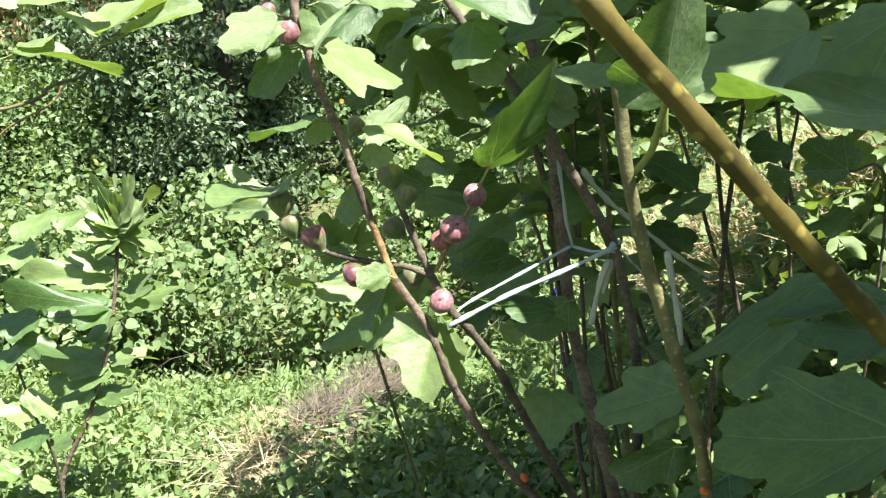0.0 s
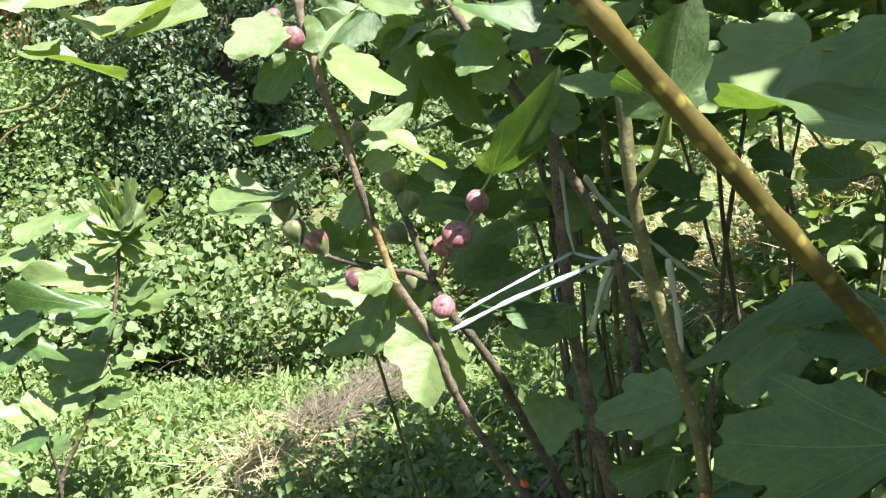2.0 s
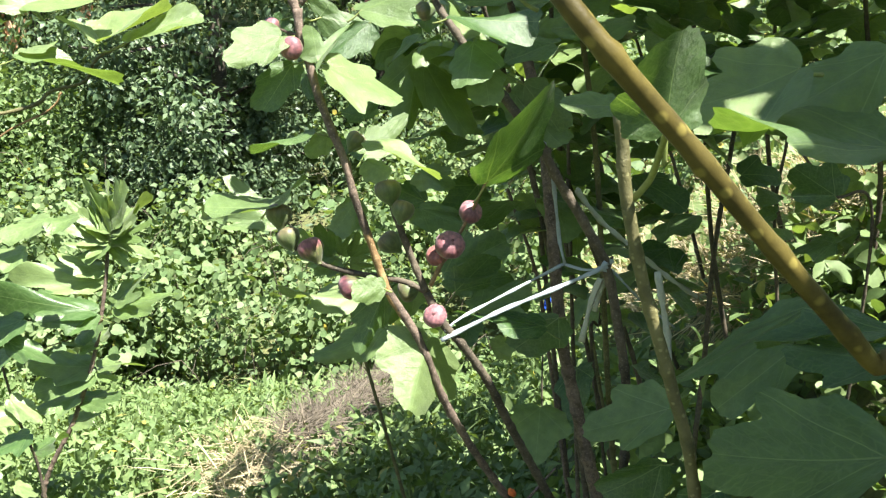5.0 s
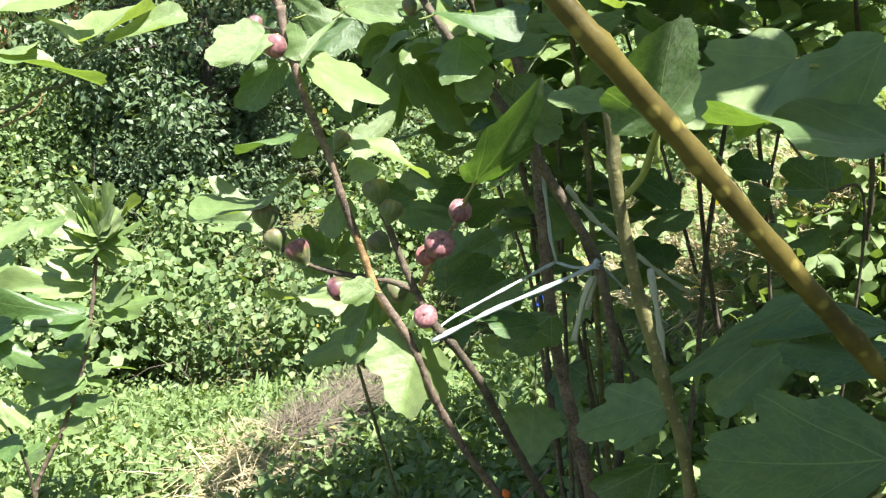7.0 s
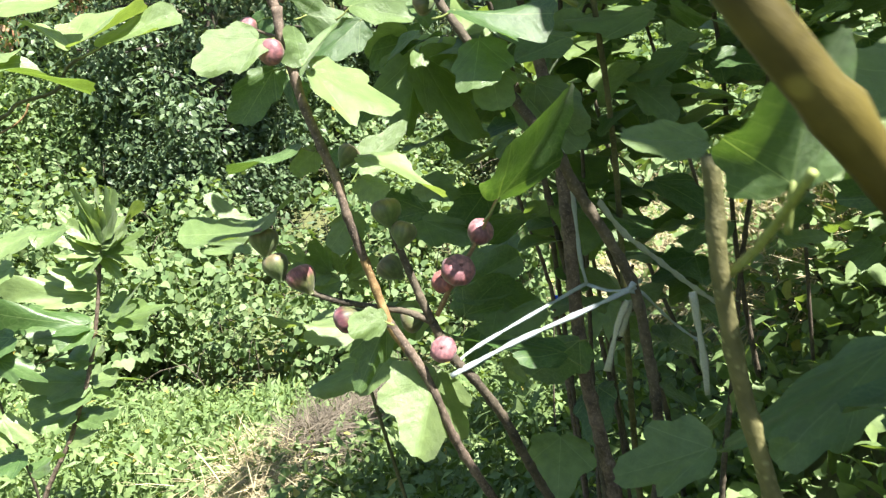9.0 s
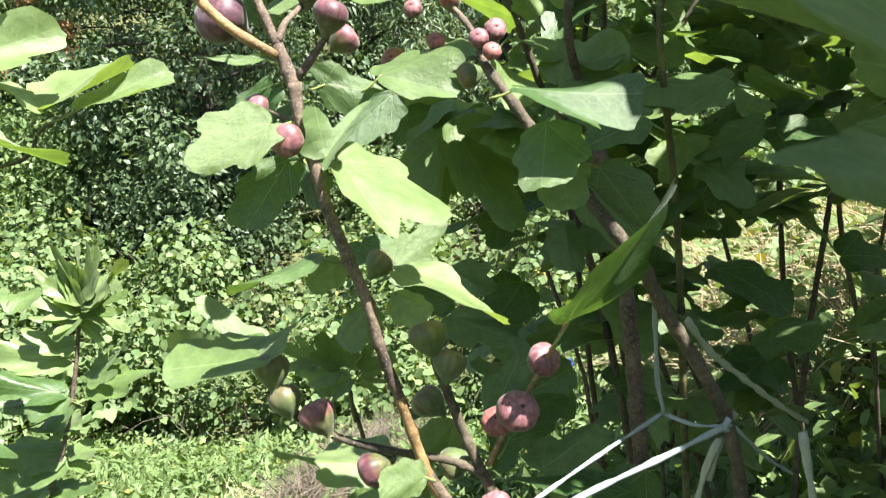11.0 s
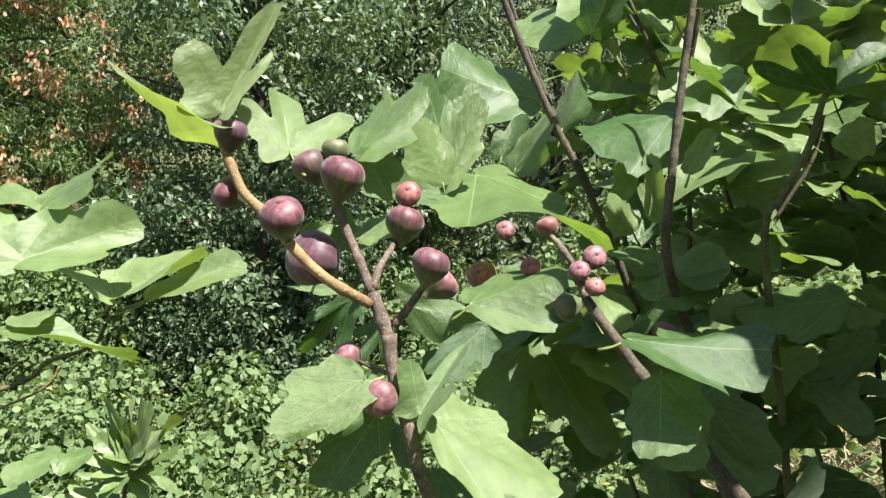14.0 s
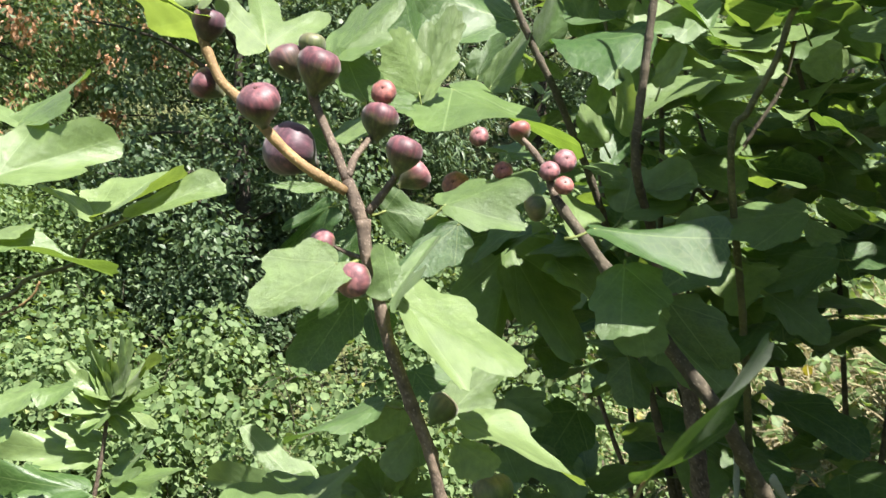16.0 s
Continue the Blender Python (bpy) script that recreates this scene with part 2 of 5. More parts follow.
def plain(name, col, rough=0.5, trans=0.0, scale=200.0):
    m, nodes, links, bsdf = material(name)
    coord = nodes.new("ShaderNodeTexCoord").outputs["Object"]
    n = noise_tex(nodes, links, scale, 4, coord)
    r = ramp(nodes, [(0.3, tuple(c * 0.75 for c in col)), (0.7, tuple(min(1, c * 1.15) for c in col))])
    links.new(n.outputs[0], r.inputs[0])
    links.new(r.outputs[0], bsdf.inputs["Base Color"])
    bsdf.inputs["Roughness"].default_value = rough
    bump(nodes, links, n.outputs[0], 0.3, 0.0008, bsdf)
    if trans:
        tr = nodes.new("ShaderNodeBsdfTranslucent")
        links.new(r.outputs[0], tr.inputs[0])
        mx = nodes.new("ShaderNodeMixShader")
        mx.inputs[0].default_value = trans
        links.new(bsdf.outputs[0], mx.inputs[1])
        links.new(tr.outputs[0], mx.inputs[2])
        links.new(mx.outputs[0], nodes["Material Output"].inputs[0])
    return m


TWINE = plain("plastic_twine", (0.42, 0.48, 0.49), 0.35, 0.25, 500)
TWINE_OLD = plain("plastic_twine_old", (0.5, 0.52, 0.42), 0.45, 0.25, 500)
BLUE = plain("blue_plastic", (0.03, 0.12, 0.7), 0.4, 0.2)
ORANGE = plain("orange_bud", (0.6, 0.14, 0.04), 0.6, 0.1)
OSTIOLE = plain("fig_eye", (0.07, 0.025, 0.022), 1.0)


# ---- building helpers ----
def mesh_of(name, verts, faces, mats, which=None, smooth=True, flat=None):
    me = bpy.data.meshes.new(name)
    me.from_pydata([tuple(v) for v in verts], [], faces)
    for m in mats:
        me.materials.append(m)
    if which is not None:
        me.polygons.foreach_set("material_index", which)
    if smooth:
        me.polygons.foreach_set("use_smooth", [True] * len(me.polygons))
    if flat is not None:
        layer = me.uv_layers.new(name="blade")
        corner = np.empty(len(me.loops), dtype=np.int32)
        me.loops.foreach_get("vertex_index", corner)
        layer.data.foreach_set("uv", np.array([p[:2] for p in flat], dtype=np.float32)[corner].ravel())
    me.update()
    return me


def put(name, me, parent=None, m=None, label=""):
    ob = new(name, me)
    if parent is not None:
        ob.parent = parent
    if m is not None:
        ob.matrix_basis = m
    if label:
        ob["label"] = label
    return ob


def smooth_line(points, step=0.03):
    """A Catmull-Rom line through the points."""
    p = [Vector(q) for q in points]
    p = [p[0] * 2 - p[1]] + p + [p[-1] * 2 - p[-2]]
    out = []
    for i in range(1, len(p) - 2):
        a, b, c, d = p[i - 1:i + 3]
        n = max(2, int((c - b).length / step))
        for k in range(n):
            t = k / n
            out.append(0.5 * ((2 * b) + (c - a) * t + (2 * a - 5 * b + 4 * c - d) * t * t + (3 * b - a - 3 * c + d) * t ** 3))
    out.append(p[-2])
    return out


def tube(points, r0, r1, sides=9, knots=0.0, rng=None, step=0.03, gap=0.05):
    """Verts and faces of a tapered, slightly uneven round limb along the points; knots: swollen leaf-scar rings a gap apart."""
    line = smooth_line(points, step)
    n = len(line)
    verts, faces = [], []
    up = Vector((0.31, 0.2, 0.93))
    run, nodes_at = 0.0, []
    if knots and rng:
        at = rng.uniform(0.2, 0.9) * gap
        while at < 6:
            nodes_at.append(at)
            at += gap * rng.uniform(0.75, 1.3)
    sway = rng.uniform(0, 6) if rng else 0
    for i, c in enumerate(line):
        d = (line[min(i + 1, n - 1)] - line[max(i - 1, 0)]).normalized()
        run += (c - line[i - 1]).length if i else 0
        s = d.cross(up)
        if s.length < 0.1:
            s = d.cross(Vector((1, 0, 0)))
        s.normalize()
        w = d.cross(s)
        r = r0 + (r1 - r0) * i / (n - 1)
        side = 0.0
        if nodes_at:
            k = min(range(len(nodes_at)), key=lambda q: abs(nodes_at[q] - run))
            swell = math.exp(-((nodes_at[k] - run) / (0.55 * r + 0.002)) ** 2)
            r *= 1 + knots * swell + rng.uniform(-0.025, 0.025)
            side = swell * knots * 1.3
            turn = sway + 2.4 * k
        for k2 in range(sides):
            a = 2 * math.pi * k2 / sides
            rr = r * (1 + side * max(0.0, math.cos(a - turn))) if side else r
            verts.append(c + s * (rr * math.cos(a)) + w * (rr * math.sin(a)))
    for i in range(n - 1):
        for k in range(sides):
            a, b = i * sides + k, i * sides + (k + 1) % sides
            faces.append((a, b, b + sides, a + sides))
    faces.append(tuple(range(sides))[::-1])
    faces.append(tuple((n - 1) * sides + k for k in range(sides)))
    return verts, faces


def along(base, tip, facing):
    """Rotation with y from base to tip and z as near to facing as can be."""
    y = (Vector(tip) - Vector(base)).normalized()
    z = Vector(facing)
    z = z - y * z.dot(y)
    if z.length < 1e-3:
        z = Vector((0, 0, 1)) - y * y.z
    z.normalize()
    x = y.cross(z)
    return Matrix((x, y, z)).transposed()


def ground_height(x, y):
    """Ground falls away from the tree into a hollow, with a straw bank beyond the stems and a wooded hillside behind the hollow."""
    h = -0.27 * min(y, 9.2) if y > 0 else 0.03 * -y
    if y > 9.2:
        u = min((y - 9.2) / 7.0, 1.0)
        h += 1.5 * u * u * (3 - 2 * u) + max(0.0, min(y, 80.0) - 16.0) * 0.36
    r = max(0.0, x - 0.35 - 0.05 * max(0.0, y))
    h += 2.5 * (1 - math.exp(-r / 1.15))
    l = max(0.0, -x - 3.0)
    h += 0.22 * l / (1 + 0.03 * l) * max(0.0, min(1.0, y / 5 + 0.4))
    return h + 0.06 * noise.noise(Vector((x * 0.8, y * 0.8, 0))) + 0.3 * noise.noise(Vector((x * 0.12, y * 0.12, 3)))



# ---- leaves by the thousand ----
def mesh_np(name, verts, faces, mats, smooth=False, flat=None):
    """A mesh from arrays of corners and equal-sided faces."""
    me = bpy.data.meshes.new(name)
    n, k = faces.shape
    me.vertices.add(len(verts))
    me.vertices.foreach_set("co", verts.astype(np.float32).ravel())
    me.loops.add(n * k)
    me.loops.foreach_set("vertex_index", faces.astype(np.int32).ravel())
    me.polygons.add(n)
    me.polygons.foreach_set("loop_start", np.arange(0, n * k, k, dtype=np.int32))
    me.update(calc_edges=True)
    for m in mats:
        me.materials.append(m)
    if smooth:
        me.polygons.foreach_set("use_smooth", np.ones(n, dtype=bool))
    if flat is not None:
        me.uv_layers.new(name="blade").data.foreach_set("uv", flat[faces.ravel()].astype(np.float32).ravel())
    me.update()
    return me


# leaf outlines: width 1 to each side at the widest, length 1, folded and bent
OVAL = (np.array([(0, 0, 0), (-0.3, 0.3, 0.07), (0.3, 0.3, 0.07), (0, 0.4, 0), (-0.26, 0.7, 0.0), (0.26, 0.7, 0.0), (0, 1, -0.16)]),
        np.array([(0, 3, 1), (0, 2, 3), (1, 3, 4), (2, 5, 3), (3, 6, 4), (3, 5, 6)]))
SLIM = (np.array([(0, 0, 0), (-0.12, 0.4, 0.04), (0.12, 0.4, 0.04), (0, 0.45, 0.0), (0, 1, -0.22)]),
        np.array([(0, 3, 1), (0, 2, 3), (1, 3, 4), (3, 2, 4)]))
LEAFLET = (np.array([(0, 0, 0), (-0.27, 0.45, 0.06), (0.27, 0.45, 0.06), (0, 0.5, 0), (0, 1, -0.16)]), np.array([(0, 3, 1), (0, 2, 3), (1, 3, 4), (3, 2, 4)]))
BLADE = (np.array([(-0.009, 0, 0), (0.009, 0, 0), (-0.007, 0.55, 0.05), (0.007, 0.55, 0.05), (0, 1, -0.1)]),
         np.array([(0, 1, 2), (1, 3, 2), (2, 3, 4)]))
HEX = (np.array([(0, 0, 0), (-0.36, 0.2, 0.05), (-0.36, 0.58, 0.04), (0, 1, -0.12), (0.36, 0.58, 0.04), (0.36, 0.2, 0.05), (0, 0.42, -0.02)]), np.array([(6, k, (k + 1) % 6) for k in range(6)]))
HEART = (np.array([(0, 0.4, -0.02), (0, 0, 0), (-0.24, -0.07, 0.03), (-0.45, 0.12, 0.05), (-0.46, 0.4, 0.05), (-0.27, 0.74, 0.0), (0, 1, -0.13), (0.27, 0.74, 0.0), (0.46, 0.4, 0.05), (0.45, 0.12, 0.05), (0.24, -0.07, 0.03)]),
         np.array([(0, k, k % 10 + 1) for k in range(1, 11)]))


def leaf_cloud(name, shape, at, ahead, facing, size, mat):
    """One mesh of many leaves: each at a place, pointing ahead, its face towards facing, of that size."""
    tv, tf = shape
    y = ahead / np.maximum(np.linalg.norm(ahead, axis=1, keepdims=True), 1e-6)
    z = facing - y * (facing * y).sum(1, keepdims=True)
    z = z / np.maximum(np.linalg.norm(z, axis=1, keepdims=True), 1e-6)
    x = np.cross(y, z)
    s = size[:, None, None]
    v = at[:, None] + s * (tv[None, :, :1] * x[:, None] + tv[None, :, 1:2] * y[:, None] + tv[None, :, 2:] * z[:, None])
    f = (tf[None] + (np.arange(len(at)) * len(tv))[:, None, None]).reshape(-1, 3)
    return mesh_np(name, v.reshape(-1, 3), f, [mat])


RNG = np.random.default_rng(11)


def heights(x, y):
    return np.array([ground_height(a, b) for a, b in zip(x, y)])


def lumps(x, y, scale, seed):
    return np.array([noise.noise(Vector((a * scale, b * scale, seed))) for a, b in zip(x, y)])


# ---- ground ----
def build_ground():
    xs = np.concatenate([np.linspace(-400, -30, 12)[:-1], np.linspace(-30, -8, 24)[:-1], np.linspace(-8, 8, 70), np.linspace(8, 30, 24)[1:], np.linspace(30, 400, 12)[1:]])
    ys = np.concatenate([np.linspace(-400, -20, 10)[:-1], np.linspace(-20, -1, 16)[:-1], np.linspace(-1, 16, 80), np.linspace(16, 80, 50)[1:], np.linspace(80, 500, 10)[1:]])
    gx, gy = np.meshgrid(xs, ys)
    gz = heights(gx.ravel(), gy.ravel())
    v = np.stack([gx.ravel(), gy.ravel(), gz], 1)
    nx, ny = len(xs), len(ys)
    i = (np.arange(ny - 1)[:, None] * nx + np.arange(nx - 1)[None]).ravel()
    me = mesh_np("ground", v, np.stack([i, i + 1, i + nx + 1, i + nx], 1), [SOIL], True)
    tagged(put("ground", me), "brown soil falling away into a green hollow", "ground", kind="structure")


build_ground()


def domes(count, where, radius, seed):
    """Centres and radii of leafy clumps on the ground."""
    g = np.random.default_rng(seed)
    x, y = where(g, count)
    r = g.uniform(radius[0], radius[1], count)
    return np.stack([x, y, heights(x, y)], 1), r, g


def clump_leaves(name, shape, centre, radius, g, each, size, mat, high=0.8, low=-0.1, rough=0.45, hang=-0.4):
    """Leaves on the upper shell of each clump, facing outwards with gaps between the clumps."""
    n = (each * radius ** 2).astype(int) + 6
    pick = np.repeat(np.arange(len(centre)), n)
    m = len(pick)
    d = g.normal(0, 1, (m, 3))
    d[:, 2] = np.abs(d[:, 2]) * 0.9 + low
    d /= np.linalg.norm(d, axis=1, keepdims=True)
    depth = 1 - 0.5 * g.random(m) ** 2
    at = centre[pick] + d * (radius[pick] * depth)[:, None] * np.array([1, 1, high])
    ahead = g.normal(0, 0.75, (m, 3)) + d * 0.6 + np.array([0, 0, hang])
    facing = d + g.normal(0, rough, (m, 3)) + np.array([-0.1, -0.15, 0.35])
    return leaf_cloud(name, shape, at, ahead, facing, g.uniform(size[0], size[1], m), mat)


def on_bank(g, n):
    y = 9.0 + 10.5 * g.random(n) ** 1.25
    x = -1.6 + (g.random(n) - 0.5) * (8 + 1.15 * y)
    hollow = (x > -5.6) & (x < -2.9) & (y > 13.0)
    y = np.where(hollow, 9.0 + (y - 13.0) * 0.5, y)
    return x, y


def build_brambles():
    c, r, g = domes(165, on_bank, (0.4, 1.0), 21)
    c[:, 2] += g.random(len(r)) ** 2 * 1.3
    brow = (c[:, 1] < 10.2) & (c[:, 0] < 0.4)
    c[brow, 2] += 0.55
    me = clump_leaves("bramble_thicket", HEX, c, r, g, 950, (0.055, 0.145), BRAMBLE_LEAF, 1.15, -0.2, 0.48)
    tagged(put("bramble_thicket", me), "sunlit light green bramble thicket covering the bank", "brambles", kind="stuff")
    c, r, g = domes(90, on_bank, (0.3, 0.75), 22)
    c[:, 2] += 0.45 + g.random(len(r)) * 0.4
    me = clump_leaves("climbing_vines", HEART, c, r, g, 230, (0.1, 0.19), BRAMBLE_LEAF, rough=0.35)
    tagged(put("climbing_vines", me), "pale broad-leaved vines climbing over the brambles", "vines", kind="stuff")
    c, r, g = domes(120, lambda q, n: (-5.7 + 3.1 * q.random(n), 13.2 + 5.5 * q.random(n)), (0.5, 1.0), 24)
    c[:, 2] += g.random(len(r)) * 1.5
    me = clump_leaves("shaded_shrubs", LEAFLET, c, r, g, 330, (0.08, 0.17), TREE_LEAF)
    tagged(put("shaded_shrubs", me), "dark shrubs in the shade below the trees", "shrubs", kind="stuff")
    c, r, g = domes(46, lambda q, n: (-8.6 + 3.3 * q.random(n), 12.8 + 3.2 * q.random(n)), (0.5, 1.0), 25)
    c[:, 2] += 0.2 + g.random(len(r)) * 1.7
    me = clump_leaves("leafy_bushes", LEAFLET, c, r, g, 420, (0.07, 0.16), LOCUST_LEAF, 0.9, -0.1, 0.55)
    tagged(put("leafy_bushes", me), "light green leafy bushes on the bank", "bushes", kind="stuff")
    g = np.random.default_rng(23)
    n = 26000
    x, y = on_bank(g, n)
    z = heights(x, y) + g.random(n) * 0.2
    me = leaf_cloud("ground_ivy", LEAFLET, np.stack([x, y, z], 1), g.normal(0, 1, (n, 3)) * np.array([1, 1, 0.3]), g.normal(0, 0.4, (n, 3)) + np.array([0, -0.2, 1]), g.uniform(0.07, 0.14, n), TREE_LEAF)
    tagged(put("ground_ivy", me), "dark trailing leaves on the soil below the brambles", "ground cover", kind="stuff")
    # arching canes among the leaves
    vs, fs = [], []
    r = random.Random(3)
    for _ in range(160):
        bx, by = r.uniform(-7, 2), r.uniform(8.6, 14)
        h = ground_height(bx, by)
        dx, dy, up = r.uniform(-0.9, 0.9), r.uniform(-1.0, 0.3), r.uniform(0.4, 1.3)
        v, f = tube([(bx, by, h - 0.05), (bx + dx * 0.4, by + dy * 0.4, h + up), (bx + dx, by + dy, h + up * 0.8)], 0.008, 0.004, 4, step=0.25)
        fs += [tuple(i + len(vs) for i in q) for q in f]
        vs += v
    tagged(put("bramble_canes", mesh_of("bramble_canes", vs, fs, [BARK_DARK])), "thin dark arching bramble canes", "brambles", kind="stuff")


build_brambles()


def on_slope(g, n):
    y = 1.7 + 7.6 * g.random(n) ** 0.85
    x = -1.2 + (g.random(n) - 0.5) * (2.8 + 1.45 * y)
    on_straw = x > 0.75 + 0.05 * y
    return np.where(on_straw, x - 0.3 - 0.5 * y, x), y


def build_herbs():
    c, r, g = domes(1300, on_slope, (0.1, 0.42), 31)
    me = clump_leaves("low_herbs", LEAFLET, c, r, g, 1000, (0.045, 0.1), HERB_LEAF, 1.1, 0.0, 0.55, 0.0)
    tagged(put("low_herbs", me), "low bright green weeds covering the slope", "weeds", kind="stuff")
    c, r, g = domes(110, lambda q, n: (-1.9 + (q.random(n) - 0.5) * 5.5, 4.2 + 4.8 * q.random(n)), (0.14, 0.38), 32)
    c[:, 2] += 0.06
    me = clump_leaves("tall_weeds", SLIM, c, r, g, 800, (0.08, 0.17), HERB_LEAF, 1.5, 0.1, 0.55, 0.0)
    tagged(put("tall_weeds", me), "upright narrow-leaved green weeds in the hollow", "weeds", kind="stuff")
    g = np.random.default_rng(33)
    n = 5000
    y = 2.0 + 7.5 * g.random(n)
    x = -1.2 + (g.random(n) - 0.5) * (2.8 + 1.4 * y)
    z = heights(x, y)
    me = leaf_cloud("grass", BLADE, np.stack([x, y, z], 1), g.normal(0, 0.5, (n, 3)) + np.array([0, 0, 0.9]), g.normal(0, 1, (n, 3)), g.uniform(0.1, 0.3, n), HERB_LEAF)
    tagged(put("grass", me), "thin green grass between the weeds", "grass", kind="stuff")


build_herbs()


def build_straw():
    n = 56000
    y = 2.6 + 9.0 * RNG.random(n)
    x = 1.05 + 0.03 * y + 6.5 * RNG.random(n) ** 1.3
    z = heights(x, y) + RNG.random(n) * 0.12
    ahead = RNG.normal(0, 1, (n, 3)) + np.array([-0.5, -0.5, -0.15])
    me = leaf_cloud("dry_grass", BLADE, np.stack([x, y, z], 1), ahead, RNG.normal(0, 0.6, (n, 3)) + np.array([0, -0.3, 1]), RNG.uniform(0.12, 0.4, n), STRAW)
    tagged(put("dry_grass", me), "pale dry matted straw on the bank", "dry grass", kind="stuff")
    n = 16000
    y = 2.0 + 11 * RNG.random(n) ** 1.5
    x = 0.45 + 0.08 * y + 6.5 * RNG.random(n) ** 1.5
    z = heights(x, y) + RNG.random(n) * 0.3
    me = leaf_cloud("bank_weeds", OVAL, np.stack([x, y, z], 1), RNG.normal(0, 1, (n, 3)), RNG.normal(0, 0.5, (n, 3)) + np.array([-0.1, -0.4, 1]), RNG.uniform(0.04, 0.1, n), HERB_LEAF)
    tagged(put("bank_weeds", me), "scattered green weeds among the straw", "weeds", kind="stuff")
    # low weeds in the shade of the tree, close to the path
    n = 9000
    y = 0.2 + 2.6 * RNG.random(n)
    x = 0.3 + 2.6 * RNG.random(n)
    z = heights(x, y) + RNG.random(n) ** 2 * 0.22
    me = leaf_cloud("shade_weeds", OVAL, np.stack([x, y, z], 1), RNG.normal(0, 1, (n, 3)), RNG.normal(0, 0.5, (n, 3)) + np.array([-0.1, -0.3, 1]), RNG.uniform(0.03, 0.08, n), HERB_LEAF)
    tagged(put("shade_weeds", me), "low green weeds on the shaded ground below the fig tree", "weeds", kind="stuff")
    # grey fallen hay along the edge of the shade
    n = 9000
    u = RNG.random(n)
    x = -0.92 + 0.45 * u + RNG.normal(0, 0.09 + 0.08 * u, n)
    y = 4.8 + 4.0 * u + RNG.normal(0, 0.2, n)
    z = heights(x, y) + 0.22 + RNG.random(n) * 0.2
    me = leaf_cloud("fallen_hay", BLADE, np.stack([x, y, z], 1), RNG.normal(0, 1, (n, 3)) * np.array([1, 1, 0.35]), RNG.normal(0, 0.6, (n, 3)) + np.array([0, -0.3, 1]), RNG.uniform(0.15, 0.42, n), HAY)
    # bleached cut grass on the sunny side of it
    n = 1500
    u = RNG.random(n)
    x2 = -0.95 - 0.45 * u + RNG.normal(0, 0.16, n)
    y2 = 3.8 + 1.3 * u + RNG.normal(0, 0.3, n)
    z2 = heights(x2, y2) + 0.2 + RNG.random(n) * 0.18
    cut = leaf_cloud("cut_grass", BLADE, np.stack([x2, y2, z2], 1), RNG.normal(0, 1, (n, 3)) * np.array([1, 1, 0.35]), RNG.normal(0, 0.6, (n, 3)) + np.array([0, -0.3, 1]), RNG.uniform(0.12, 0.36, n), STRAW)
    tagged(put("cut_grass", cut), "bleached cut grass lying among the weeds", "dry grass", kind="stuff")
    tagged(put("fallen_hay", me), "grey-brown strip of fallen dry grass in the weeds", "dry grass", kind="stuff")


build_straw()


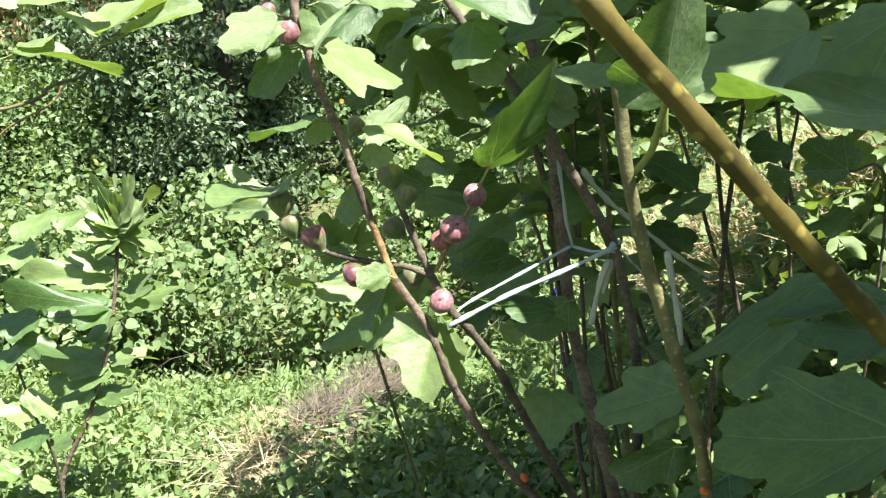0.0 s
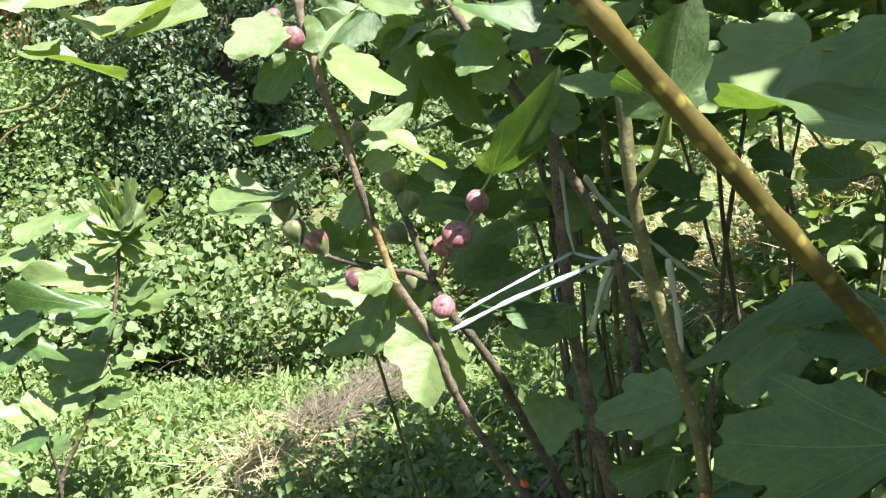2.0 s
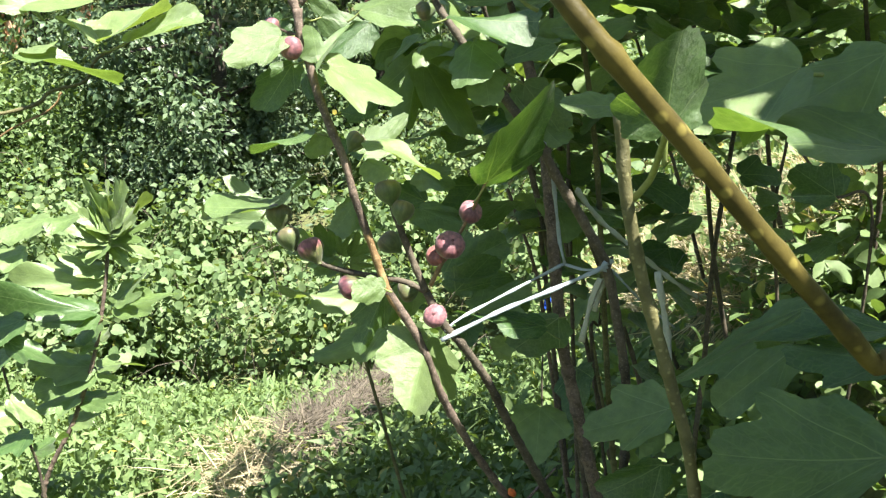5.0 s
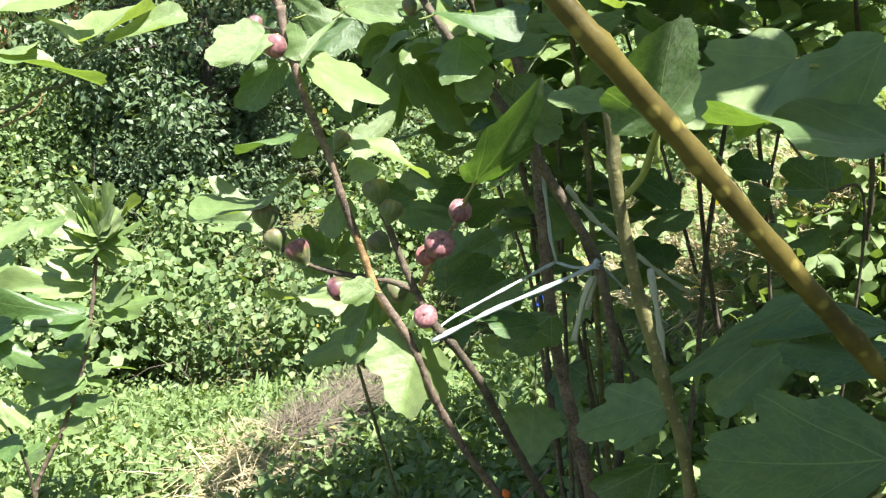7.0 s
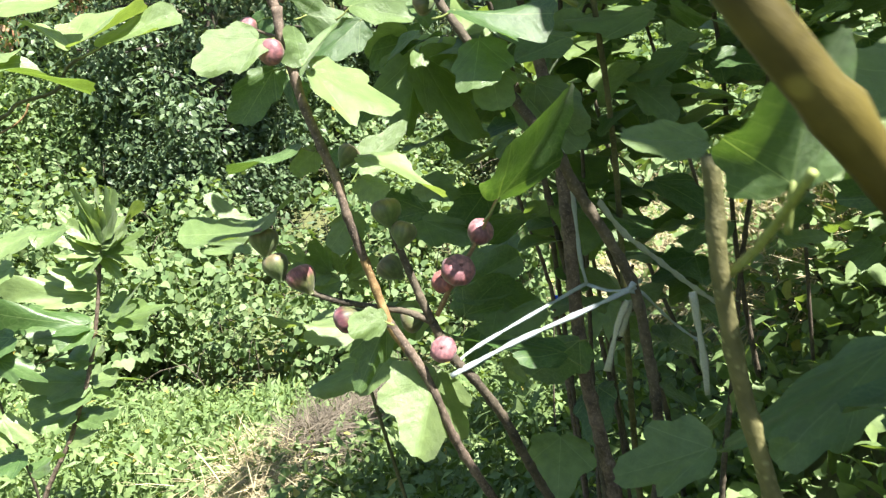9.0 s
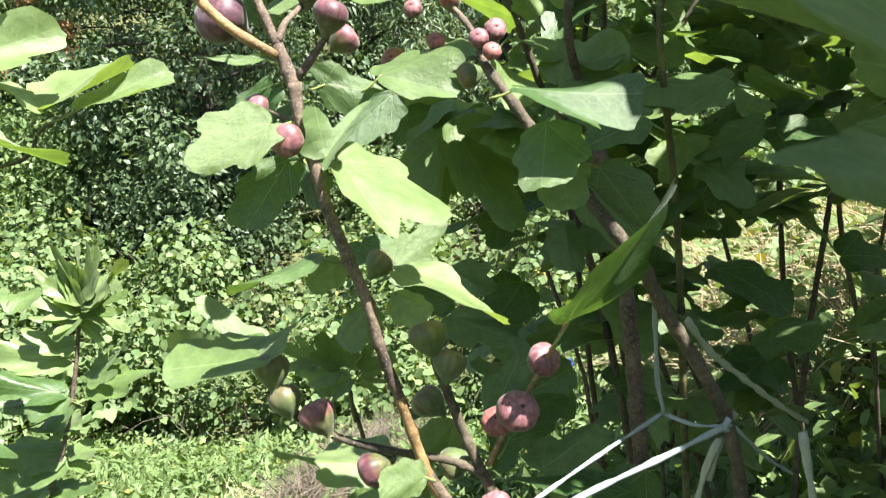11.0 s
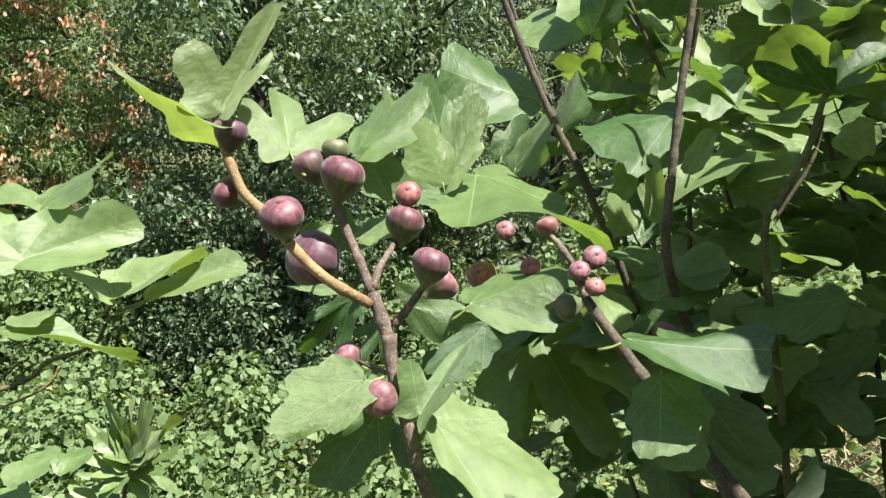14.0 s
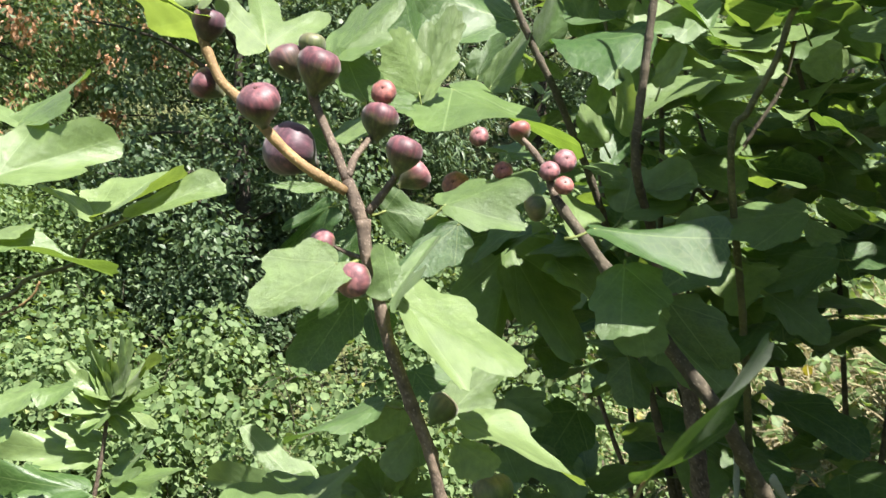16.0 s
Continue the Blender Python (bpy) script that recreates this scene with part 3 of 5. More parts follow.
# ---- woods ----
def tree(at, height, spread, leaves, shape, mat, size, seed, label, crown_low=0.2, pods=0):
    """A rooted tree: trunk with limbs, and a crown of leaf sprays round the ends of its twigs."""
    r, g = random.Random(seed), np.random.default_rng(seed)
    x, y = at
    z0 = ground_height(x, y) - 0.15
    root = new("tree")
    root.location = (x, y, z0)
    tagged(root, label, "tree", "trees of the wooded hillside")
    lean = Vector((r.uniform(-0.4, 0.4), r.uniform(-0.5, 0.1), 0))
    vs, fs = [], []

    def limb(points, a, b, sides=7):
        v, f = tube(points, a, b, sides, step=0.5)
        fs.extend(tuple(i + len(vs) for i in q) for q in f)
        vs.extend(v)

    tip = lean + Vector((0, 0, height * 0.93))
    mid = lean * 0.4 + Vector((r.uniform(-0.2, 0.2), r.uniform(-0.2, 0.2), height * 0.5))
    limb([(0, 0, 0), mid, tip], 0.02 * height, 0.006 * height)
    sprays = []
    count = int(16 + spread * 5)
    for i in range(count):
        u = crown_low + (1 - crown_low) * (i + r.random()) / count
        start = (mid * (u * 2) if u < 0.5 else mid.lerp(tip, (u - 0.5) * 2))
        ang = i * 2.4 + r.uniform(-0.5, 0.5)
        reach = spread * (0.45 + 0.75 * math.sin(math.pi * min(0.97, 0.12 + 0.85 * (u - crown_low) / (1 - crown_low)))) * r.uniform(0.6, 1.1)
        end = start + Vector((math.cos(ang) * reach, math.sin(ang) * reach, reach * r.uniform(0.0, 0.55)))
        bend = start.lerp(end, 0.5) + Vector((0, 0, 0.12 * reach))
        limb([start, bend, end], 0.0055 * height, 0.002 * height, 5)
        for k in range(5):
            p = start.lerp(end, 0.45 + 0.14 * k) + Vector([r.gauss(0, 0.22 * reach) for _ in range(3)])
            sprays.append((p, reach * r.uniform(0.2, 0.34)))
    put("trunk", mesh_of("trunk", vs, fs, [TREE_BARK]), root)
    c = np.array([p for p, _ in sprays])
    rad = np.array([q for _, q in sprays])
    pick = g.integers(0, len(c), leaves)
    off = g.normal(0, 1, (leaves, 3))
    off /= np.linalg.norm(off, axis=1, keepdims=True)
    off *= (g.random(leaves) ** 0.5)[:, None]
    at3 = c[pick] + off * rad[pick][:, None] * np.array([1.2, 1.2, 0.7])
    ahead = off * np.array([1, 1, 0.4]) + g.normal(0, 0.6, (leaves, 3)) + np.array([0, 0, -0.5])
    facing = g.normal(0, 0.4, (leaves, 3)) + off * 1.1 + np.array([-0.15, -0.25, 0.75])
    put("crown", leaf_cloud("crown", shape, at3, ahead, facing, size * g.uniform(0.65, 1.3, leaves), mat), root)
    if pods:
        pick = g.integers(0, len(c), pods // 30)
        hub = c[pick] + g.normal(0, 0.25, (len(pick), 3)) * np.array([1, 1, 0.5]) + np.array([0, -0.7, 0.1])
        p = np.repeat(hub, 30, 0) + g.normal(0, 0.13, (len(pick) * 30, 3))
        ahead = g.normal(0, 0.35, (len(p), 3)) + np.array([0, 0, -1])
        fruit = put("seed_pod", leaf_cloud("seed_pod", OVAL, p, ahead, g.normal(0, 1, (len(p), 3)), g.uniform(0.08, 0.17, len(p)), POD), root, label="hanging orange-brown seed pods")
        fruit["kind"] = "stuff"
    return root


DARK_TREE = "dark green broadleaf tree on the wooded hillside"
for i, (x, y, h, s) in enumerate([(-16, 21, 9, 3.4), (-12.5, 25, 12, 3.8), (-5.2, 20.5, 9.5, 3.0), (-2.2, 23, 11, 3.3), (2.2, 21, 9.5, 3.2), (6.0, 24, 11, 3.6), (10.5, 22, 10, 3.6),
                                  (15.5, 26, 12, 4.0), (-20, 27, 11, 4.0), (-8, 30, 13, 4.2), (1.0, 31, 13, 4.2), (9, 33, 13, 4.4), (20, 33, 13, 4.5), (-16, 36, 14, 4.5)]):
    tree((x, y), h, s, 19000 if y < 28 else 11000, LEAFLET if i % 3 else SLIM, TREE_LEAF, 0.145 if i % 3 else 0.19, 40 + i, DARK_TREE, 0.08 + 0.05 * (i % 3))
LOCUST = "light green feathery tree hung with orange-brown seed pods"
tree((-8.6, 18.6), 8.0, 2.7, 34000, SLIM, LOCUST_LEAF, 0.16, 71, LOCUST, 0.12, 3000)
tree((-11.6, 19.5), 7.6, 2.6, 30000, SLIM, LOCUST_LEAF, 0.16, 72, LOCUST, 0.12, 1500)
tree((-3.7, 14.8), 8.8, 2.3, 30000, LEAFLET, TREE_LEAF, 0.13, 74, "dense dark green tree shading a hollow below it", 0.06)
tree((-1.0, 18.0), 8.2, 2.4, 18000, SLIM, TREE_LEAF, 0.2, 73, "grey-green narrow-leaved tree at the edge of the woods", 0.25)


def build_undergrowth():
    n = 42000
    y = 16 + 50 * RNG.random(n) ** 1.7
    x = -1 + (RNG.random(n) - 0.5) * (8 + 1.5 * y)
    z = heights(x, y) + RNG.random(n) ** 1.5 * (0.5 + 1.6 * np.clip(lumps(x, y, 0.3, 7.0) + 0.4, 0, 1))
    me = leaf_cloud("woodland_undergrowth", LEAFLET, np.stack([x, y, z], 1), RNG.normal(0, 1, (n, 3)), RNG.normal(0, 0.6, (n, 3)) + np.array([-0.2, -0.5, 0.8]), RNG.uniform(0.14, 0.34, n), TREE_LEAF)
    tagged(put("woodland_undergrowth", me), "dark leafy undergrowth below the trees", "undergrowth", kind="stuff")


build_undergrowth()



# ---- fig trees ----
def lobe_radius(a, lobes, floor):
    """Outline of a palmate leaf about its stalk end, by the angle from the tip."""
    r = floor * (0.55 + 0.45 * math.cos(min(abs(a), math.pi) * 0.5)) if abs(a) < 1.6 else floor * 0.6 * max(0.03, 1 - (abs(a) - 1.6) / 1.1)
    for at, length, wide in lobes:
        d = abs(a - at) / wide
        if d < 1:
            r = max(r, length * (1 - d ** 2.3) ** 0.5)
    return r


def fig_blade(seed, kind, rings=7, steps=120, still=False):
    """Blade of a fig leaf, 1 long from stalk to tip: lobes, fold, droop, waved edge, and raised pale veins."""
    r = random.Random(seed)
    if kind == "a":
        lobes = [(0, 1.0, 0.37), (0.82, 0.8, 0.36), (-0.82, 0.78, 0.36), (1.5, 0.36, 0.45), (-1.5, 0.38, 0.45)]
        floor = 0.42
    elif kind == "b":
        lobes = [(0, 1.0, 0.52), (0.72, 0.7, 0.48), (-0.72, 0.7, 0.48), (1.45, 0.33, 0.5), (-1.45, 0.33, 0.5)]
        floor = 0.5
    else:
        lobes = [(0, 1.0, 0.66), (0.62, 0.62, 0.6), (-0.62, 0.62, 0.6), (1.4, 0.27, 0.6), (-1.4, 0.27, 0.6)]
        floor = 0.4
    lobes = [(a + r.uniform(-0.07, 0.07) * (a != 0), n * r.uniform(0.92, 1.06) if a else 1.0, w) for a, n, w in lobes]
    fold, droop, wave, ph = r.uniform(0.1, 0.42), r.uniform(0.05, 0.42), r.uniform(0.06, 0.13), r.uniform(0, 6)
    side = r.uniform(-0.12, 0.12)
    if still:
        fold, droop, side, wave = 0.0, r.uniform(-0.02, 0.12), 0.0, wave * 1.4

    def lift(x, y):
        d, a = math.hypot(x, y), math.atan2(x, y)
        near = min(abs(a - at) for at, _, _ in lobes)
        return fold * abs(x) - droop * y * abs(y) + side * x * y + wave * d * d * 1.6 * math.sin(3.1 * a + ph) + 0.06 * d * math.sin(6 * a + ph * 2) * d + 0.018 * math.sin(9 * y + 5 * abs(x) + ph) * min(1, 3 * abs(x)) + 0.05 * min(near, 0.3) * d

    raw = [lobe_radius(-math.pi + 2 * math.pi * (i + 0.5) / 240, lobes, floor) for i in range(240)]
    even = [sum(raw[(i + k) % 240] * (5 - abs(k)) for k in range(-4, 5)) / 25 for i in range(240)]
    verts, faces, which = [(0, 0, lift(0, 0))], [], []
    for k in range(1, rings + 1):
        for i in range(steps):
            a = -math.pi + 2 * math.pi * (i + 0.5) / steps
            rr = even[int((i + 0.5) * 240 / steps) % 240]
            if k == rings:
                rr *= 1 + 0.02 * (i % 3 == 1) + r.uniform(-0.009, 0.007)
            d = rr * (k / rings) ** 0.85
            x, y = d * math.sin(a), d * math.cos(a)
            verts.append((x, y, lift(x, y)))
    for i in range(steps - 1):
        faces.append((0, 1 + i + 1, 1 + i))
    for k in range(rings - 1):
        for i in range(steps - 1):
            a = 1 + k * steps + i
            faces.append((a, a + 1, a + steps + 1, a + steps))
    which = [0] * len(faces)

    def vein(x0, y0, a, length, w):
        m = 5
        for top in (-0.006,):
            o = len(verts)
            for i in range(m + 1):
                s = i / m
                cx, cy = x0 + math.sin(a) * length * s, y0 + math.cos(a) * length * s
                hw = w * (1 - 0.8 * s)
                for q in (-hw, hw):
                    x, y = cx + math.cos(a) * q, cy - math.sin(a) * q
                    verts.append((x, y, lift(x, y) + top))
            for i in range(m):
                b = o + 2 * i
                faces.append((b, b + 1, b + 3, b + 2) if top > 0 else (b, b + 2, b + 3, b + 1))
                which.append(1)

    for at, length, _ in lobes[:0 if still else 3]:
        vein(0, 0, at, length * 0.9, 0.006)
    if rings <= 3:
        v, f = tube([(0, 0.02, 0), (0, -0.14, -0.03), (0, -0.3, -0.12)], 0.014, 0.018, 5, step=0.2)
        faces += [tuple(i + len(verts) for i in q) for q in f]
        which += [1] * len(f)
        verts += [tuple(p) for p in v]
    return verts, faces, which


BLADES = {}
for mark, mat in (("", FIG_LEAF), ("y", FIG_LEAF_YOUNG_LIT)):
    for kind in "abc":
        for n in range(4):
            v, f, w = fig_blade(100 * ord(kind) + n + 50, kind, 3, 30)
            BLADES["s" + kind + mark, n] = mesh_of("fig_leaf_small", v, f, [mat, VEIN], w, flat=v)
FLAT = {(kind, n): fig_blade(700 + 10 * ord(kind) + n, kind, still=True) for kind in "abc" for n in range(5)}
SIDE = {"a": (0.60, 0.52), "b": (0.52, 0.47), "c": (0.45, 0.43)}
TREE_NOW = [None]
COUNT = [0]


def fig_tree_at(at, label):
    root = new("fig_tree")
    root.location = at
    tagged(root, label, "fig tree", "fig trees")
    TREE_NOW[0] = root
    return root


def local(p):
    return Vector(p) - TREE_NOW[0].location


def stem(mat, r0, r1, points, sides=12, knots=0.13):
    COUNT[0] += 1
    rng = random.Random(COUNT[0])
    v, f = tube([local(p) for p in points], r0, r1, sides, knots, rng, 0.006 if sides > 10 else 0.02)
    return put("stem", mesh_of("stem", v, f, [mat]), TREE_NOW[0])


def leaf(base, tip, facing, wide, kind):
    """A small leaf with its own stalk, from its stalk end to its tip."""
    COUNT[0] += 1
    b, t = local(base), local(tip)
    length = (t - b).length
    m = Matrix.Translation(b) @ along(b, t, facing).to_4x4() @ Matrix.Diagonal((length * wide, length, length * min(1.0, wide), 1))
    return put("leaf", BLADES[kind, COUNT[0] % 4], TREE_NOW[0], m)


def lobed(kind, base, tip, one, other, joint=None):
    """A leaf from its stalk end to its tip, with its two side lobes reaching one and other: each half of the blade hangs on its own side."""
    COUNT[0] += 1
    b = Vector(base)
    ahead, xs, ys = Vector(tip) - b, *SIDE[kind[0]]
    half = [(Vector(p) - b - ahead * ys) / xs for p in (one, other)]
    up = ahead.cross(half[0] - half[1])
    up.normalize()
    up *= ahead.length * (1 if up.z > 0 else -1)
    v, f, w = FLAT[kind[0], COUNT[0] % 5]
    body = [ahead * y + half[0 if x > 0 else 1] * abs(x) + up * z for x, y, z in v]
    me = mesh_of("fig_leaf", body, f, [FIG_LEAF_YOUNG_LIT if kind.endswith("y") else FIG_LEAF, VEIN], w, flat=v)
    ob = put("leaf", me, TREE_NOW[0], Matrix.Translation(local(base)))
    a = local(base)
    j = local(joint) if joint is not None else a - ahead * 0.22 - Vector((0, 0, 0.12 * ahead.length))
    bow = (a + j) / 2 + Vector((0, 0, -0.08 * (a - j).length))
    sv, sf = tube([a + ahead * 0.02, bow, j], 0.0013, 0.0018, 7, step=0.012)
    put("leaf_stalk", mesh_of("leaf_stalk", sv, sf, [PETIOLE]), TREE_NOW[0])
    return ob


def fig_mesh(seed):
    """A ripening fig, 1 across: round body, flat eye end, neck and stalk along +z downwards to the stem."""
    r = random.Random(seed)
    prof = [(0.0, 0.345), (0.07, 0.355), (0.2, 0.35), (0.35, 0.3), (0.46, 0.18), (0.5, 0.03), (0.48, -0.12), (0.405, -0.27), (0.3, -0.4), (0.2, -0.51), (0.13, -0.58), (0.1, -0.64), (0.09, -0.7)]
    n = 28
    v, f = [(0, 0, prof[0][1])], []
    for q, (rad, z) in enumerate(prof[1:]):
        for k in range(n):
            a = 2 * math.pi * k / n
            rr = rad * (1 + 0.022 * math.cos(7 * a + seed) * (1 if rad > 0.2 else 0) + 0.03 * math.sin(2 * a + seed))
            v.append((rr * math.cos(a), rr * math.sin(a), z + 0.015 * math.sin(a + seed)))
    for k in range(n):
        f.append((0, 1 + k, 1 + (k + 1) % n))
    for q in range(len(prof) - 2):
        for k in range(n):
            a, b = 1 + q * n + k, 1 + q * n + (k + 1) % n
            f.append((a, a + n, b + n, b))
    f.append(tuple(1 + (len(prof) - 2) * n + k for k in range(n)))
    return v, f


FIG_SHAPES = [fig_mesh(i) for i in range(3)]


def eye_mesh(d):
    v, f = [], []
    for i in range(10):
        a = 2 * math.pi * i / 10
        o = len(v)
        for rad, z, w in ((0.012, 0.356, 0.25), (0.048, 0.36, 0.28), (0.056, 0.35, 0.22)):
            v += [(d * rad * math.cos(a - w), d * rad * math.sin(a - w), d * z), (d * rad * math.cos(a + w), d * rad * math.sin(a + w), d * z)]
        f += [(o, o + 1, o + 3, o + 2), (o + 2, o + 3, o + 5, o + 4)]
    return mesh_of("eye", v, f, [OSTIOLE])


def fig(at, across, to_stem, ripeness):
    """A fruit with its middle at a place, its neck pointing to the stem."""
    COUNT[0] += 1
    v, f = FIG_SHAPES[COUNT[0] % 3]
    me = mesh_of("fig", [tuple(c * across for c in p) for p in v], f, [FIG_SKIN[ripeness]])
    z = -Vector(to_stem)
    q = z.to_track_quat("Z", "Y").to_matrix().to_4x4()
    ob = put("fig", me, TREE_NOW[0], Matrix.Translation(local(at)) @ q)
    put("eye", eye_mesh(across), ob)
    return ob


def sprout(points, count, size, seed, start=0.35, kinds=("sa", "sb", "sa"), rosette=0):
    """Leaves along the upper part of a stem, and a tuft at its end."""
    r = random.Random(seed)
    line = [Vector(p) for p in smooth_line(points, 0.04)]
    for i in range(count + rosette):
        u = start + (1 - start) * min(1.0, (i + r.random() * 0.6) / max(1, count))
        p = line[min(len(line) - 1, int(u * (len(line) - 1)))]
        a = i * 2.4 + r.uniform(-0.4, 0.4)
        lift = r.uniform(-0.1, 0.55) if i < count else r.uniform(0.7, 1.6)
        out = Vector((math.cos(a), math.sin(a), lift)).normalized()
        s = size * r.uniform(0.7, 1.2) * (0.75 if i >= count else 1)
        base = p + out * s * r.uniform(0.3, 0.55)
        tip = base + (out + Vector((0, 0, r.uniform(-0.75, 0.1)))).normalized() * s
        up = Vector((r.uniform(-0.35, 0.35), r.uniform(-0.45, 0.25), 1))
        mark = "y" if i >= count - 2 else ""
        leaf(base, tip, up, r.uniform(0.85, 1.1), r.choice(kinds) + mark)


MASS = []


def canopy(seed, count, lo, hi, size, tilt=0.5):
    """More leaves of the same tree, too many to tell apart, some unseen and added for shade: kept for one joined part.
    """
    r = random.Random(seed)
    for _ in range(count):
        p = Vector([r.uniform(a, b) for a, b in zip(lo, hi)])
        a = r.uniform(0, 2 * math.pi)
        d = Vector((math.cos(a), math.sin(a), r.uniform(-0.6, 0.3))).normalized()
        s = size * r.uniform(0.7, 1.25)
        up = Vector((r.gauss(-0.1, tilt), r.gauss(-0.15, tilt), 1))
        b = local(p)
        MASS.append((Matrix.Translation(b) @ along(b, b + d, up).to_4x4() @ Matrix.Diagonal((s, s, s, 1)), r.randrange(6)))


def build_mass(label):
    shapes = [fig_blade(900 + k, "abbcbc"[k], 4, 45, True) for k in range(6)]
    flat = []
    for v, f, w in shapes:
        f = [q for q, mat in zip(f, w) if mat == 0]
        tri = [(q[0], q[k], q[k + 1]) for q in f for k in range(1, len(q) - 1)]
        flat.append((np.array(v[:181]), np.array(tri)))
    vs, fs, uv, o = [], [], [], 0
    for m, k in MASS:
        v, f = flat[k]
        a = np.array(m)
        vs.append(v @ a[:3, :3].T + a[:3, 3])
        fs.append(f + o)
        uv.append(v[:, :2])
        o += len(v)
    ob = put("foliage", mesh_np("foliage", np.concatenate(vs), np.concatenate(fs), [FIG_LEAF_FAR], True, np.concatenate(uv)), TREE_NOW[0], label=label)
    ob["kind"] = "stuff"
    MASS.clear()


def back_stem(seed, foot, head, r0, count, size, mat=BARK_DARK, start=0.4, rosette=4):
    """A further stem of the tree from the ground up to its head, with leaves on its upper part."""
    r = random.Random(seed)
    a, b = Vector(foot), Vector(head)
    a.z = ground_height(a.x, a.y) - 0.05
    q = [a.lerp(b, u) + Vector((r.uniform(-0.06, 0.06), r.uniform(-0.06, 0.06), 0)) for u in (0.3, 0.6, 0.85)]
    pts = [a, *q, b]
    stem(mat, r0, r0 * 0.45, [tuple(p) for p in pts], 8)
    sprout(pts, count, size, seed, start, ("sa", "sb", "sb", "sc"), rosette)


def bud(at, towards, size):
    """A pointed orange shoot bud with two scales."""
    z = Vector(towards).normalized()
    v, f = [], []
    n = 10
    for q, (rad, h) in enumerate(((0.2, 0.0), (0.3, 0.25), (0.25, 0.55), (0.12, 0.85), (0.01, 1.05))):
        for k in range(n):
            a = 2 * math.pi * k / n
            rr = rad * (1 + 0.15 * math.cos(2 * a))
            v.append((size * rr * math.cos(a), size * rr * math.sin(a), size * h))
    for q in range(4):
        for k in range(n):
            f.append((q * n + k, q * n + (k + 1) % n, (q + 1) * n + (k + 1) % n, (q + 1) * n + k))
    m = Matrix.Translation(local(at)) @ z.to_track_quat("Z", "Y").to_matrix().to_4x4()
    return put("bud", mesh_of("bud", v, f, [ORANGE]), TREE_NOW[0], m, "orange shoot bud")


# ---- the fig tree beside the path ----
MAIN = fig_tree_at((0.5, 1.75, ground_height(0.5, 1.75)), "many-stemmed fig tree laden with ripening purple and green figs")
# front stem with the ripest figs
stem(BARK, 0.0088, 0.0068, [(0.520, 1.720, -0.450), (0.307, 1.500, 0.410), (0.158, 1.400, 0.639), (0.075, 1.350, 0.782), (0.011, 1.300, 0.920), (-0.020, 1.270, 1.016), (-0.041, 1.260, 1.070), (-0.084, 1.255, 1.144)])
stem(BARK_TWIG, 0.0068, 0.0062, [(-0.040, 1.262, 1.067), (-0.063, 1.258, 1.106), (-0.084, 1.255, 1.144), (-0.114, 1.250, 1.245)])
stem(BARK, 0.0062, 0.0068, [(-0.113, 1.250, 1.241), (-0.132, 1.240, 1.307), (-0.142, 1.240, 1.354), (-0.161, 1.245, 1.404), (-0.183, 1.250, 1.465), (-0.194, 1.250, 1.512), (-0.205, 1.250, 1.557), (-0.209, 1.255, 1.592)])
stem(BARK, 0.0070, 0.0062, [(-0.209, 1.255, 1.588), (-0.217, 1.260, 1.611), (-0.225, 1.265, 1.632)])
stem(BARK_TWIG, 0.0053, 0.0050, [(-0.226, 1.260, 1.621), (-0.261, 1.250, 1.643), (-0.285, 1.250, 1.663), (-0.310, 1.255, 1.690), (-0.336, 1.270, 1.717), (-0.355, 1.280, 1.735), (-0.367, 1.285, 1.760), (-0.377, 1.290, 1.786), (-0.377, 1.290, 1.812)])
stem(BARK, 0.0050, 0.0046, [(-0.226, 1.265, 1.632), (-0.236, 1.275, 1.657), (-0.248, 1.285, 1.683), (-0.262, 1.295, 1.715), (-0.267, 1.300, 1.738), (-0.269, 1.310, 1.765)])
stem(BARK, 0.0040, 0.0029, [(-0.224, 1.265, 1.636), (-0.220, 1.290, 1.656), (-0.212, 1.330, 1.673), (-0.207, 1.360, 1.687)])
stem(BARK, 0.0044, 0.0034, [(-0.204, 1.258, 1.599), (-0.193, 1.260, 1.613), (-0.178, 1.262, 1.633), (-0.169, 1.262, 1.646)])
stem(BARK, 0.0024, 0.0021, [(-0.201, 1.250, 1.553), (-0.219, 1.260, 1.556), (-0.240, 1.270, 1.564)])
fig((-0.368, 1.290, 1.796), 0.0358, (-0.214, -0.015, -0.977), "dark")
fig((-0.378, 1.300, 1.735), 0.0351, (0.702, 0.504, -0.503), "ripe")
fig((-0.306, 1.235, 1.709), 0.0419, (0.058, 0.548, -0.835), "ripe")
fig((-0.291, 1.300, 1.666), 0.0594, (0.567, 0.733, -0.376), "dark")
fig((-0.297, 1.330, 1.764), 0.0398, (0.426, 0.096, -0.900), "dull")
fig((-0.254, 1.280, 1.750), 0.0465, (-0.262, 0.080, -0.962), "ripe")
fig((-0.269, 1.330, 1.780), 0.0301, (-0.019, -0.009, -1.000), "green")
fig((-0.198, 1.350, 1.702), 0.0431, (-0.204, -0.207, -0.957), "ripe")
fig((-0.196, 1.380, 1.733), 0.0293, (0.051, 0.889, -0.455), "red")
fig((-0.166, 1.250, 1.661), 0.0381, (-0.334, -0.019, -0.943), "ripe")
fig((-0.156, 1.290, 1.638), 0.0344, (-0.795, -0.258, -0.549), "blush")
fig((-0.217, 1.235, 1.534), 0.0359, (0.414, 0.904, -0.105), "blush")
fig((-0.254, 1.275, 1.568), 0.0305, (0.579, 0.624, -0.524), "blush")
fig((-0.111, 1.600, 1.626), 0.0411, (0.313, 0.878, -0.362), "red")
